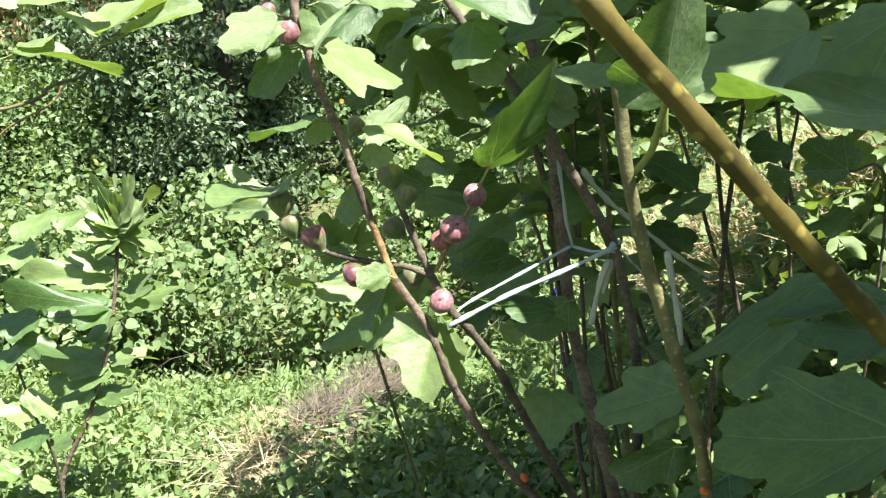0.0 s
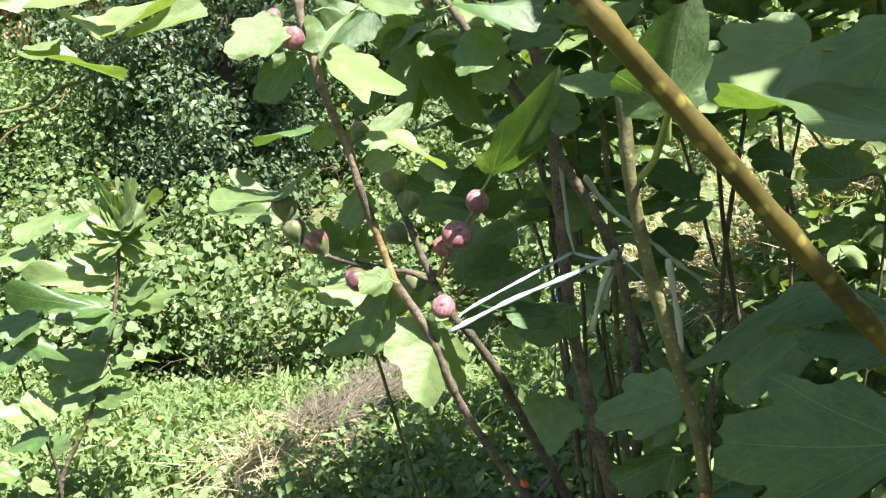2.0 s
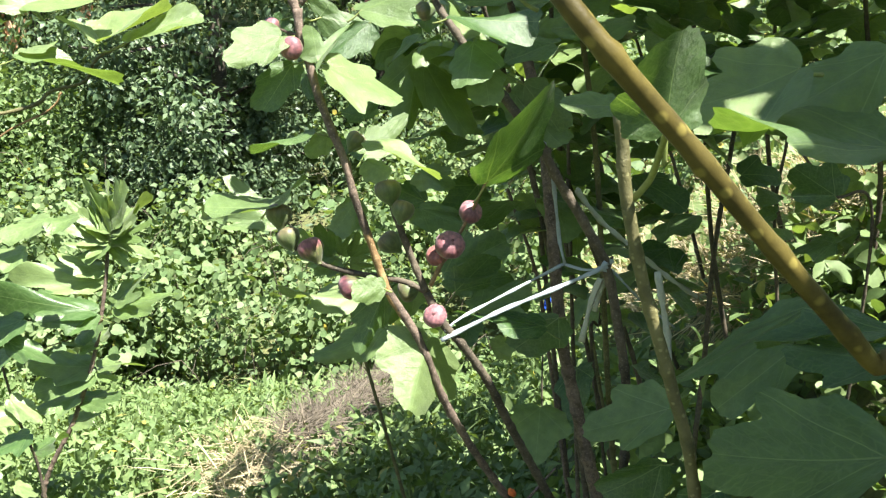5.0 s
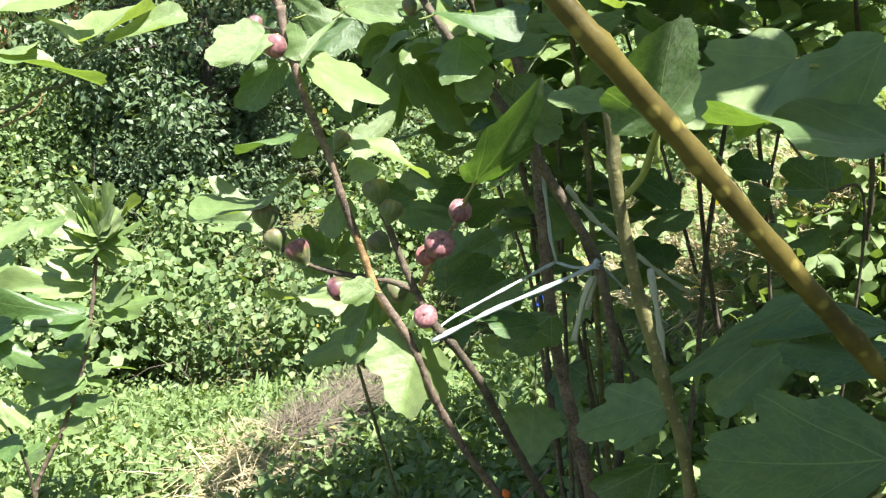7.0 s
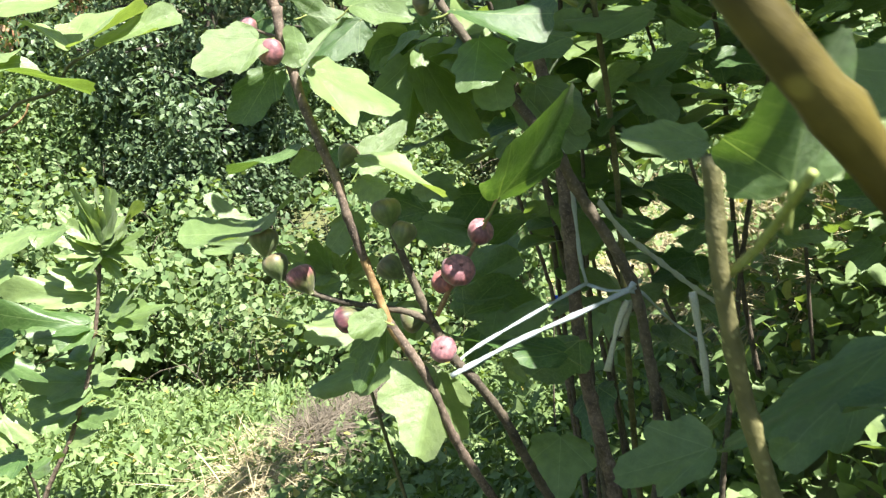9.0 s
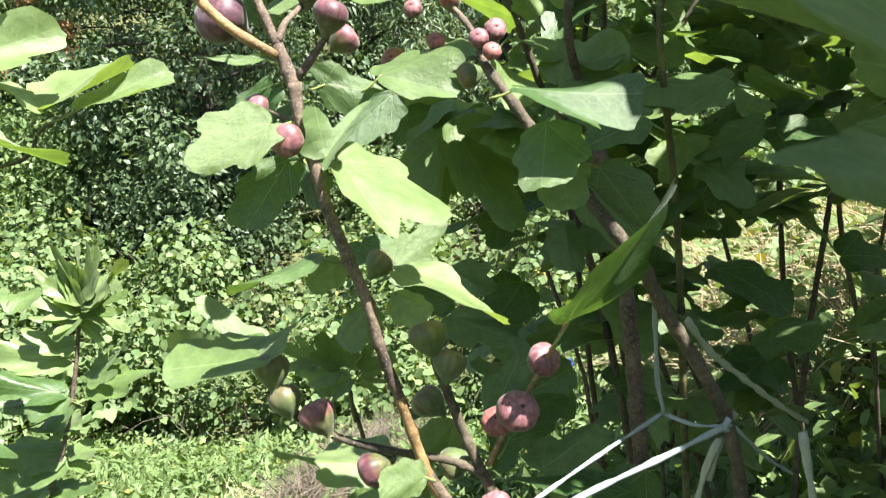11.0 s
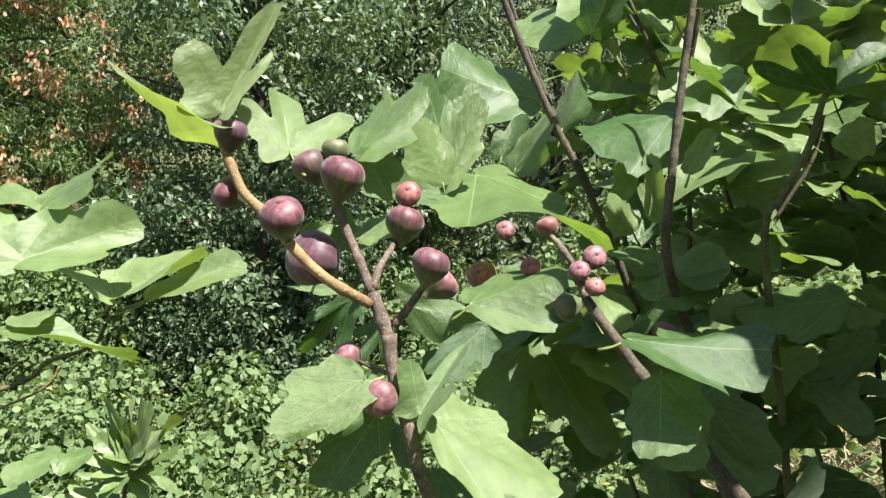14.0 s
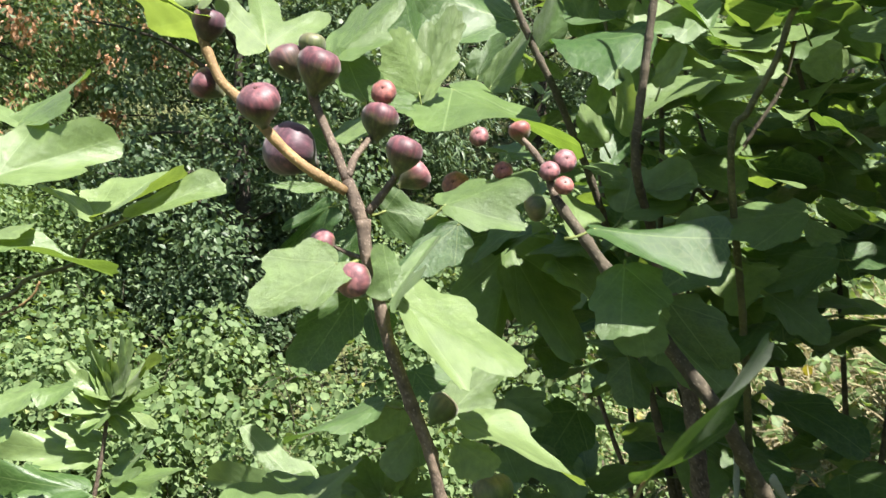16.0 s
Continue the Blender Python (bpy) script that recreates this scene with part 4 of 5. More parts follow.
# leaves of the front stem; the paler "y" colour brightens those in full sun
lobed("ay", (-0.376, 1.285, 1.815), (-0.321, 1.310, 1.926), (-0.403, 1.240, 1.872), (-0.318, 1.270, 1.870), (-0.379, 1.290, 1.799))
lobed("by", (-0.383, 1.300, 1.801), (-0.491, 1.270, 1.853), (-0.401, 1.220, 1.818), (-0.442, 1.360, 1.805))
lobed("ay", (-0.320, 1.340, 1.779), (-0.342, 1.400, 1.878), (-0.375, 1.330, 1.818), (-0.257, 1.380, 1.824), (-0.298, 1.310, 1.751))
lobed("by", (-0.258, 1.420, 1.783), (-0.175, 1.460, 1.856), (-0.234, 1.500, 1.862), (-0.191, 1.400, 1.800), (-0.262, 1.310, 1.730))
lobed("by", (-0.162, 1.600, 1.752), (-0.103, 1.620, 1.871), (-0.161, 1.620, 1.855), (-0.113, 1.580, 1.798))
lobed("cy", (-0.162, 1.580, 1.754), (-0.186, 1.550, 1.838), (-0.218, 1.520, 1.776), (-0.149, 1.600, 1.812))
lobed("b", (-0.224, 1.440, 1.732), (-0.254, 1.420, 1.788), (-0.260, 1.380, 1.757), (-0.166, 1.520, 1.748))
lobed("by", (-0.253, 1.750, 1.861), (-0.261, 1.750, 1.915), (-0.278, 1.750, 1.884), (-0.229, 1.800, 1.900))
lobed("b", (-0.174, 1.800, 1.857), (-0.200, 1.800, 1.943), (-0.230, 1.750, 1.892), (-0.150, 1.850, 1.920))
lobed("b", (-0.127, 1.800, 1.865), (-0.116, 1.820, 1.935), (-0.150, 1.800, 1.898), (-0.090, 1.800, 1.892))
lobed("by", (-0.115, 1.680, 1.772), (0.050, 1.500, 1.669), (-0.147, 1.470, 1.686), (0.013, 1.670, 1.734), (-0.162, 1.600, 1.752))
lobed("c", (0.157, 1.660, 1.634), (0.063, 1.600, 1.653), (0.112, 1.700, 1.669), (0.095, 1.600, 1.626))
lobed("b", (0.027, 1.280, 1.581), (0.161, 1.270, 1.558), (0.126, 1.340, 1.570), (0.101, 1.220, 1.546))
lobed("c", (0.062, 1.290, 1.540), (0.048, 1.250, 1.469), (0.019, 1.270, 1.498), (0.107, 1.270, 1.506))
lobed("by", (-0.233, 1.235, 1.551), (-0.307, 1.190, 1.509), (-0.298, 1.220, 1.565), (-0.245, 1.200, 1.517), (-0.213, 1.250, 1.552))
lobed("b", (-0.206, 1.500, 1.594), (-0.120, 1.500, 1.578), (-0.191, 1.500, 1.626), (-0.164, 1.500, 1.546))
lobed("b", (-0.128, 1.450, 1.602), (-0.018, 1.450, 1.634), (-0.090, 1.500, 1.636), (-0.032, 1.400, 1.579))
lobed("a", (-0.293, 1.600, 1.597), (-0.378, 1.600, 1.518), (-0.357, 1.600, 1.574), (-0.310, 1.600, 1.525))
lobed("a", (-0.241, 1.550, 1.570), (-0.280, 1.550, 1.518), (-0.287, 1.550, 1.556), (-0.249, 1.550, 1.510))
lobed("b", (-0.271, 1.450, 1.673), (-0.280, 1.450, 1.721), (-0.298, 1.450, 1.694), (-0.259, 1.500, 1.693))
lobed("c", (-0.268, 1.420, 1.627), (-0.348, 1.420, 1.625), (-0.314, 1.420, 1.634), (-0.308, 1.400, 1.619))
lobed("by", (-0.256, 1.420, 1.683), (-0.208, 1.450, 1.716), (-0.249, 1.450, 1.707), (-0.218, 1.400, 1.689))
lobed("c", (-0.293, 1.420, 1.701), (-0.361, 1.420, 1.675), (-0.327, 1.420, 1.695), (-0.316, 1.400, 1.675))
lobed("b", (-0.024, 1.680, 1.524), (0.058, 1.640, 1.357), (-0.017, 1.620, 1.418), (0.102, 1.700, 1.460))
lobed("by", (-0.028, 1.700, 1.526), (-0.057, 1.660, 1.376), (-0.124, 1.680, 1.455), (-0.016, 1.680, 1.429))
lobed("b", (-0.033, 1.740, 1.554), (-0.117, 1.720, 1.534), (-0.060, 1.750, 1.583), (-0.101, 1.700, 1.466))
lobed("by", (-0.169, 1.260, 1.509), (-0.058, 1.220, 1.443), (-0.098, 1.300, 1.504), (-0.108, 1.170, 1.447), (-0.187, 1.250, 1.511))
lobed("c", (-0.223, 1.275, 1.512), (-0.268, 1.250, 1.441), (-0.283, 1.250, 1.484), (-0.220, 1.270, 1.467), (-0.200, 1.260, 1.516))
lobed("c", (-0.209, 1.300, 1.505), (-0.196, 1.280, 1.452), (-0.220, 1.300, 1.482), (-0.179, 1.300, 1.481))
lobed("a", (-0.180, 1.250, 1.515), (-0.129, 1.310, 1.584), (-0.196, 1.250, 1.565), (-0.145, 1.240, 1.540), (-0.195, 1.250, 1.514))
lobed("c", (-0.111, 1.420, 1.579), (-0.174, 1.400, 1.524), (-0.167, 1.420, 1.557), (-0.113, 1.400, 1.527))
lobed("b", (-0.123, 1.380, 1.358), (-0.051, 1.420, 1.417), (-0.115, 1.400, 1.403), (-0.069, 1.380, 1.365))
lobed("cy", (-0.111, 1.250, 1.388), (0.009, 1.210, 1.352), (-0.041, 1.280, 1.375), (-0.053, 1.190, 1.363), (-0.131, 1.260, 1.374))
lobed("cy", (-0.172, 1.260, 1.398), (-0.208, 1.260, 1.371), (-0.198, 1.260, 1.399), (-0.174, 1.260, 1.369))
lobed("c", (-0.193, 1.250, 1.407), (-0.282, 1.200, 1.381), (-0.246, 1.250, 1.396), (-0.230, 1.190, 1.391), (-0.172, 1.250, 1.400))
lobed("b", (-0.275, 1.300, 1.279), (-0.365, 1.220, 1.291), (-0.339, 1.400, 1.282), (-0.292, 1.200, 1.292), (-0.256, 1.290, 1.270))
lobed("cy", (-0.282, 1.310, 1.278), (-0.219, 1.320, 1.326), (-0.273, 1.360, 1.297), (-0.235, 1.260, 1.306))
lobed("a", (-0.302, 1.460, 1.220), (-0.456, 1.480, 1.253), (-0.394, 1.520, 1.301), (-0.410, 1.460, 1.212))
lobed("b", (-0.170, 1.550, 1.366), (-0.128, 1.500, 1.325), (-0.179, 1.500, 1.343), (-0.104, 1.550, 1.355))
lobed("cy", (-0.113, 1.270, 1.357), (-0.076, 1.250, 1.335), (-0.114, 1.250, 1.324), (-0.081, 1.270, 1.353))
lobed("b", (0.135, 1.620, 1.585), (0.246, 1.660, 1.646), (0.151, 1.660, 1.653), (0.220, 1.600, 1.594))
lobed("b", (0.209, 1.420, 1.540), (0.080, 1.400, 1.560), (0.171, 1.480, 1.565), (0.123, 1.330, 1.514))
lobed("c", (0.078, 1.320, 1.507), (0.090, 1.290, 1.446), (0.038, 1.300, 1.480), (0.118, 1.310, 1.478))
lobed("c", (0.153, 1.500, 1.447), (0.230, 1.500, 1.348), (0.145, 1.480, 1.391), (0.238, 1.550, 1.418))
lobed("c", (0.139, 1.600, 1.371), (0.144, 1.580, 1.305), (0.104, 1.600, 1.337), (0.174, 1.600, 1.326))
lobed("b", (-0.031, 1.750, 1.273), (0.035, 1.720, 1.238), (-0.032, 1.750, 1.228), (0.038, 1.750, 1.281))
lobed("b", (-0.033, 1.750, 1.192), (0.072, 1.720, 1.145), (-0.017, 1.700, 1.145), (0.056, 1.750, 1.188))
lobed("c", (0.036, 1.500, 1.069), (0.108, 1.500, 1.145), (0.029, 1.500, 1.122), (0.112, 1.500, 1.083))
lobed("b", (0.079, 1.450, 1.047), (0.171, 1.500, 1.081), (0.087, 1.500, 1.075), (0.176, 1.450, 1.033))
lobed("b", (-0.188, 2.200, 1.363), (-0.211, 2.200, 1.427), (-0.251, 2.200, 1.378), (-0.148, 2.200, 1.412))
lobed("ay", (-0.297, 1.900, 1.068), (-0.368, 1.880, 1.112), (-0.326, 1.900, 1.124), (-0.349, 1.850, 1.074))
lobed("by", (-0.253, 1.900, 1.054), (-0.291, 1.880, 1.132), (-0.249, 1.900, 1.115), (-0.299, 1.850, 1.096))
lobed("ay", (-0.231, 1.900, 1.053), (-0.204, 1.880, 1.122), (-0.191, 1.900, 1.080), (-0.236, 1.850, 1.118))
lobed("by", (-0.254, 1.900, 1.049), (-0.338, 1.880, 1.065), (-0.302, 1.900, 1.093), (-0.304, 1.850, 1.034))
lobed("ay", (-0.209, 1.900, 1.047), (-0.140, 1.880, 1.091), (-0.153, 1.900, 1.039), (-0.180, 1.850, 1.115))
lobed("by", (-0.232, 1.900, 1.030), (-0.298, 1.880, 1.017), (-0.281, 1.900, 1.048), (-0.259, 1.850, 1.007))
lobed("ay", (-0.210, 1.900, 1.029), (-0.154, 1.880, 1.022), (-0.183, 1.900, 0.996), (-0.168, 1.850, 1.063))
lobed("b", (-0.006, 1.920, 1.921), (-0.176, 1.850, 1.950), (-0.112, 2.000, 2.020), (-0.099, 1.820, 1.871))
lobed("c", (0.028, 1.800, 1.850), (0.067, 1.800, 1.941), (0.016, 1.750, 1.895), (0.080, 1.850, 1.895))
lobed("cy", (-0.024, 1.920, 2.027), (0.136, 1.950, 2.120), (0.018, 2.000, 2.116), (0.087, 1.850, 2.022))
lobed("c", (0.079, 1.800, 2.006), (0.118, 1.750, 2.097), (0.063, 1.800, 2.069), (0.133, 1.800, 2.032))
lobed("b", (0.191, 1.720, 2.010), (0.071, 1.580, 2.059), (0.108, 1.650, 2.025), (0.198, 1.650, 2.071))
lobed("b", (0.208, 1.750, 2.037), (0.264, 1.620, 2.063), (0.194, 1.650, 2.075), (0.283, 1.700, 2.030))
lobed("c", (0.193, 1.720, 1.863), (0.024, 1.620, 1.808), (0.107, 1.720, 1.867), (0.101, 1.580, 1.770))
lobed("c", (0.373, 1.950, 1.961), (0.220, 1.900, 1.903), (0.307, 2.020, 1.976), (0.274, 1.840, 1.863))
lobed("cy", (0.179, 1.600, 1.764), (0.209, 1.600, 1.824), (0.174, 1.600, 1.797), (0.214, 1.600, 1.793))
lobed("b", (0.444, 1.750, 1.884), (0.309, 1.600, 1.932), (0.300, 1.700, 1.892), (0.448, 1.650, 1.951))
lobed("by", (0.657, 2.100, 2.098), (0.499, 2.050, 2.070), (0.632, 2.250, 2.160), (0.535, 1.950, 2.013))
lobed("by", (0.516, 2.100, 2.100), (0.406, 2.080, 2.129), (0.492, 2.200, 2.179), (0.433, 2.000, 2.065))
lobed("by", (0.341, 1.820, 1.810), (0.242, 1.750, 1.777), (0.319, 1.900, 1.831), (0.272, 1.700, 1.768))
lobed("b", (0.417, 1.820, 1.801), (0.265, 1.750, 1.771), (0.396, 1.950, 1.833), (0.315, 1.680, 1.754))
lobed("cy", (0.473, 1.900, 1.828), (0.373, 1.880, 1.848), (0.447, 1.950, 1.883), (0.408, 1.850, 1.813))
lobed("cy", (0.100, 1.600, 1.684), (0.047, 1.550, 1.729), (0.057, 1.580, 1.694), (0.097, 1.600, 1.725))
lobed("by", (0.142, 1.620, 1.699), (0.125, 1.600, 1.788), (0.105, 1.600, 1.748), (0.155, 1.600, 1.755))
lobed("cy", (0.105, 1.700, 1.734), (0.121, 1.700, 1.805), (0.091, 1.700, 1.774), (0.131, 1.700, 1.765))
lobed("cy", (0.473, 2.000, 1.895), (0.345, 2.000, 1.909), (0.443, 2.100, 1.944), (0.386, 1.920, 1.875))
lobed("cy", (-0.053, 1.750, 1.783), (0.006, 1.720, 1.873), (-0.043, 1.750, 1.846), (-0.002, 1.700, 1.805))
lobed("b", (-0.072, 1.800, 1.806), (-0.032, 1.800, 1.878), (-0.081, 1.800, 1.853), (-0.026, 1.800, 1.830))
lobed("by", (0.635, 2.000, 1.999), (0.564, 2.000, 2.117), (0.553, 2.000, 2.043), (0.647, 2.000, 2.093))
lobed("cy", (0.532, 1.800, 1.850), (0.468, 1.780, 1.803), (0.478, 1.800, 1.846), (0.527, 1.800, 1.795))
lobed("by", (0.397, 2.100, 2.004), (0.303, 2.100, 2.057), (0.384, 2.200, 2.090), (0.337, 2.050, 1.995))
lobed("by", (0.301, 2.200, 2.098), (0.242, 2.200, 2.135), (0.253, 2.200, 2.093), (0.302, 2.250, 2.153))
lobed("b", (0.142, 2.000, 1.916), (0.111, 2.000, 1.991), (0.094, 2.000, 1.938), (0.164, 2.000, 1.969))
lobed("by", (0.256, 2.100, 1.950), (0.206, 2.100, 2.008), (0.200, 2.100, 1.958), (0.268, 2.100, 2.001))
lobed("c", (0.169, 1.500, 1.469), (0.238, 1.500, 1.378), (0.159, 1.500, 1.406), (0.246, 1.500, 1.447))
lobed("c", (0.394, 1.620, 1.584), (0.238, 1.600, 1.564), (0.344, 1.680, 1.600), (0.285, 1.520, 1.534))
lobed("b", (0.481, 1.700, 1.508), (0.371, 1.700, 1.456), (0.435, 1.740, 1.515), (0.411, 1.660, 1.453))
lobed("b", (0.422, 1.750, 1.430), (0.500, 1.750, 1.358), (0.421, 1.750, 1.359), (0.501, 1.750, 1.429))
lobed("c", (0.081, 1.260, 1.320), (0.189, 1.170, 1.460), (0.085, 1.140, 1.419), (0.168, 1.290, 1.371), (0.059, 1.260, 1.287))
lobed("by", (-0.017, 1.275, 1.052), (-0.054, 1.220, 0.944), (-0.108, 1.240, 1.037), (0.030, 1.310, 0.924), (-0.029, 1.270, 1.038))
lobed("cy", (-0.087, 1.230, 1.154), (-0.139, 1.210, 1.157), (-0.112, 1.230, 1.179), (-0.118, 1.210, 1.131))
lobed("b", (-0.090, 1.300, 1.133), (-0.139, 1.300, 1.025), (-0.154, 1.300, 1.084), (-0.091, 1.300, 1.066))
lobed("by", (-0.145, 1.420, 1.083), (-0.296, 1.420, 1.090), (-0.233, 1.380, 1.067), (-0.212, 1.480, 1.099))
lobed("b", (-0.103, 1.480, 1.002), (-0.241, 1.480, 0.938), (-0.194, 1.500, 0.991), (-0.149, 1.450, 0.943))
lobed("by", (-0.153, 1.600, 0.961), (-0.216, 1.600, 0.926), (-0.201, 1.600, 0.964), (-0.181, 1.600, 0.912))
lobed("b", (0.017, 1.520, 1.104), (0.142, 1.560, 1.155), (0.055, 1.560, 1.182), (0.121, 1.500, 1.105))
lobed("c", (0.197, 1.420, 1.021), (0.029, 1.400, 1.061), (0.121, 1.450, 1.055), (0.113, 1.360, 1.029))
lobed("c", (0.242, 1.500, 1.011), (0.155, 1.480, 0.951), (0.158, 1.500, 0.999), (0.248, 1.500, 0.942))
lobed("b", (-0.042, 1.600, 1.056), (-0.117, 1.600, 0.979), (-0.114, 1.600, 1.034), (-0.051, 1.600, 0.982))
lobed("by", (0.135, 1.800, 0.838), (0.189, 1.800, 0.850), (0.149, 1.800, 0.873), (0.175, 1.800, 0.807))
lobed("b", (-0.025, 1.850, 1.192), (-0.116, 1.850, 1.235), (-0.062, 1.850, 1.246), (-0.093, 1.850, 1.174))
lobed("c", (-0.179, 1.800, 1.206), (-0.236, 1.800, 1.130), (-0.232, 1.800, 1.183), (-0.170, 1.800, 1.140))
# young shoot behind the front stem
stem(BARK_GREEN, .006, .004, [(0.100, 2.100, -0.600), (-0.205, 1.950, 0.830), (-0.229, 1.920, 0.934), (-0.234, 1.900, 1.003)])
bud((0.139, 1.370, 0.697), (-0.3, -0.5, 0.9), 0.026)
bud((0.173, 0.490, 1.198), (-0.3, -0.6, 0.6), 0.01)
# stem with the lower figs
stem(BARK_DARK, .011, .007, [(0.560, 1.850, -0.450), (0.368, 1.550, 0.357), (0.239, 1.450, 0.614), (0.140, 1.360, 0.829), (0.087, 1.310, 0.955), (0.043, 1.280, 1.033), (0.006, 1.270, 1.082), (-0.020, 1.265, 1.138)])
stem(BARK_DARK, .0065, .0045, [(-0.020, 1.265, 1.138), (-0.036, 1.262, 1.178), (-0.060, 1.262, 1.245), (-0.074, 1.265, 1.287), (-0.084, 1.270, 1.328)])
stem(BARK_DARK, .005, .004, [(-0.018, 1.265, 1.136), (-0.056, 1.260, 1.157), (-0.121, 1.270, 1.167), (-0.181, 1.280, 1.180), (-0.228, 1.290, 1.204), (-0.262, 1.290, 1.243), (-0.277, 1.290, 1.282)])
stem(BARK_TWIG, .004, .0022, [(-0.013, 1.265, 1.148), (0.011, 1.265, 1.195), (0.045, 1.275, 1.248), (0.079, 1.260, 1.318)])
fig((0.020, 1.246, 1.221), 0.0488, (-0.277, 0.736, -0.617), "blush")
fig((0.056, 1.283, 1.268), 0.0406, (-0.394, 0.590, -0.705), "blush")
fig((-0.001, 1.275, 1.197), 0.0371, (0.148, 0.696, -0.703), "red")
fig((-0.212, 1.285, 1.211), 0.0448, (0.494, -0.210, -0.844), "blush")
fig((-0.249, 1.290, 1.231), 0.0410, (0.332, -0.228, -0.915), "green")
fig((-0.262, 1.290, 1.270), 0.0426, (0.058, -0.242, -0.969), "green")
fig((-0.079, 1.256, 1.312), 0.0430, (0.247, -0.234, -0.940), "green")
fig((-0.055, 1.250, 1.281), 0.0377, (-0.237, -0.235, -0.943), "green")
fig((-0.130, 1.300, 1.388), 0.0347, (-0.589, -0.195, -0.784), "green")
fig((-0.082, 1.300, 1.217), 0.0415, (0.741, -0.163, -0.652), "green")
fig((-0.006, 1.255, 1.098), 0.0401, (0.176, 0.843, -0.509), "blush")
fig((-0.149, 1.270, 1.146), 0.0430, (0.912, 0.099, 0.397), "ripe")
fig((-0.054, 1.320, 1.124), 0.0408, (0.912, 0.099, 0.397), "green")
# stem tied with twine: its shade is put into the colour by darker bark
stem(BARK_DARK, .0105, .008, [(0.620, 1.700, -0.400), (0.358, 1.420, 0.465), (0.350, 1.380, 0.642), (0.345, 1.345, 0.896), (0.320, 1.335, 1.052), (0.295, 1.328, 1.157), (0.251, 1.315, 1.241), (0.207, 1.305, 1.311), (0.172, 1.300, 1.377)])
stem(BARK_DARK, .0085, .006, [(0.172, 1.300, 1.377), (0.122, 1.320, 1.443), (0.075, 1.350, 1.505), (0.023, 1.380, 1.580), (0.004, 1.400, 1.610)])
stem(BARK, .005, .003, [(0.004, 1.400, 1.610), (-0.008, 1.420, 1.649), (-0.028, 1.440, 1.679), (-0.040, 1.460, 1.689)])
fig((-0.082, 1.500, 1.689), 0.0259, (0.288, 0.817, -0.500), "blush")
fig((-0.034, 1.450, 1.694), 0.0287, (0.269, 0.001, -0.963), "red")
fig((-0.053, 1.470, 1.644), 0.0251, (0.240, 0.927, -0.289), "red")
fig((-0.016, 1.430, 1.598), 0.0348, (0.942, 0.034, 0.333), "green")
fig((-0.003, 1.400, 1.642), 0.0246, (0.222, 0.868, -0.444), "blush")
fig((0.011, 1.380, 1.625), 0.0228, (-0.127, 0.883, -0.451), "red")
fig((0.022, 1.450, 1.655), 0.0300, (-0.130, 0.918, -0.376), "blush")
fig((0.124, 1.520, 1.553), 0.0350, (-0.305, -0.018, -0.952), "ripe")
# thick stems behind
stem(BARK, .016, .011, [(0.600, 1.900, -0.500), (0.356, 1.550, 0.514), (0.297, 1.550, 0.770), (0.256, 1.550, 0.960), (0.230, 1.560, 1.229), (0.215, 1.600, 1.393), (0.183, 1.650, 1.547)])
stem(BARK_GREEN, .0053, .0042, [(0.450, 0.650, -0.200), (0.220, 0.540, 0.900), (0.177, 0.500, 1.197), (0.152, 0.490, 1.291), (0.130, 0.485, 1.359), (0.114, 0.480, 1.422), (0.110, 0.480, 1.456), (0.107, 0.480, 1.476)])
stem(PETIOLE, .0022, .0018, [(0.118, 0.480, 1.423), (0.125, 0.470, 1.436), (0.122, 0.440, 1.457), (0.118, 0.410, 1.478)])
stem(BARK_DARK, .009, .005, [(1.000, 2.400, -0.100), (0.717, 2.000, 0.286), (0.722, 2.000, 0.723), (0.731, 2.000, 1.031), (0.755, 2.000, 1.276), (0.777, 2.000, 1.534)])
stem(BARK_DARK, .0075, .005, [(0.700, 2.300, -0.400), (0.260, 2.100, 1.473), (0.262, 2.100, 1.610), (0.296, 2.100, 1.836), (0.313, 2.080, 1.991), (0.331, 2.050, 2.127), (0.353, 2.050, 2.290)])
stem(BARK_DARK, .007, .0032, [(0.420, 1.950, -0.400), (0.329, 1.950, 1.410), (0.377, 1.950, 1.605), (0.440, 1.950, 1.712), (0.499, 1.950, 1.808), (0.524, 1.950, 1.920)])
stem(BARK_DARK, .009, .004, [(0.500, 2.300, -0.500), (0.241, 2.300, 1.574), (0.156, 2.300, 1.768), (0.082, 2.300, 1.923), (0.009, 2.300, 2.104), (-0.034, 2.300, 2.246), (-0.063, 2.300, 2.400)])
stem(BARK_GREEN, .008, .004, [(0.700, 2.500, -0.400), (0.328, 2.500, 1.702), (0.287, 2.500, 1.972), (0.258, 2.500, 2.128), (0.246, 2.500, 2.270)])
stem(BARK_DARK, .0075, .0048, [(0.215, 1.600, 1.393), (0.183, 1.640, 1.547), (0.141, 1.580, 1.654), (0.150, 1.580, 1.769), (0.162, 1.580, 1.869), (0.181, 1.580, 1.999), (0.189, 1.580, 2.044)])
stem(BARK_GREEN, .0095, .0045, [(0.600, 1.950, -0.400), (0.450, 1.850, 0.500), (0.350, 1.700, 1.300), (0.274, 1.580, 1.659), (0.298, 1.580, 1.728), (0.334, 1.580, 1.796), (0.353, 1.580, 1.857), (0.366, 1.580, 1.873)])
lobed("a", (0.358, 1.570, 1.866), (0.244, 1.530, 1.876), (0.286, 1.500, 1.915), (0.355, 1.620, 1.867), (0.366, 1.580, 1.873))
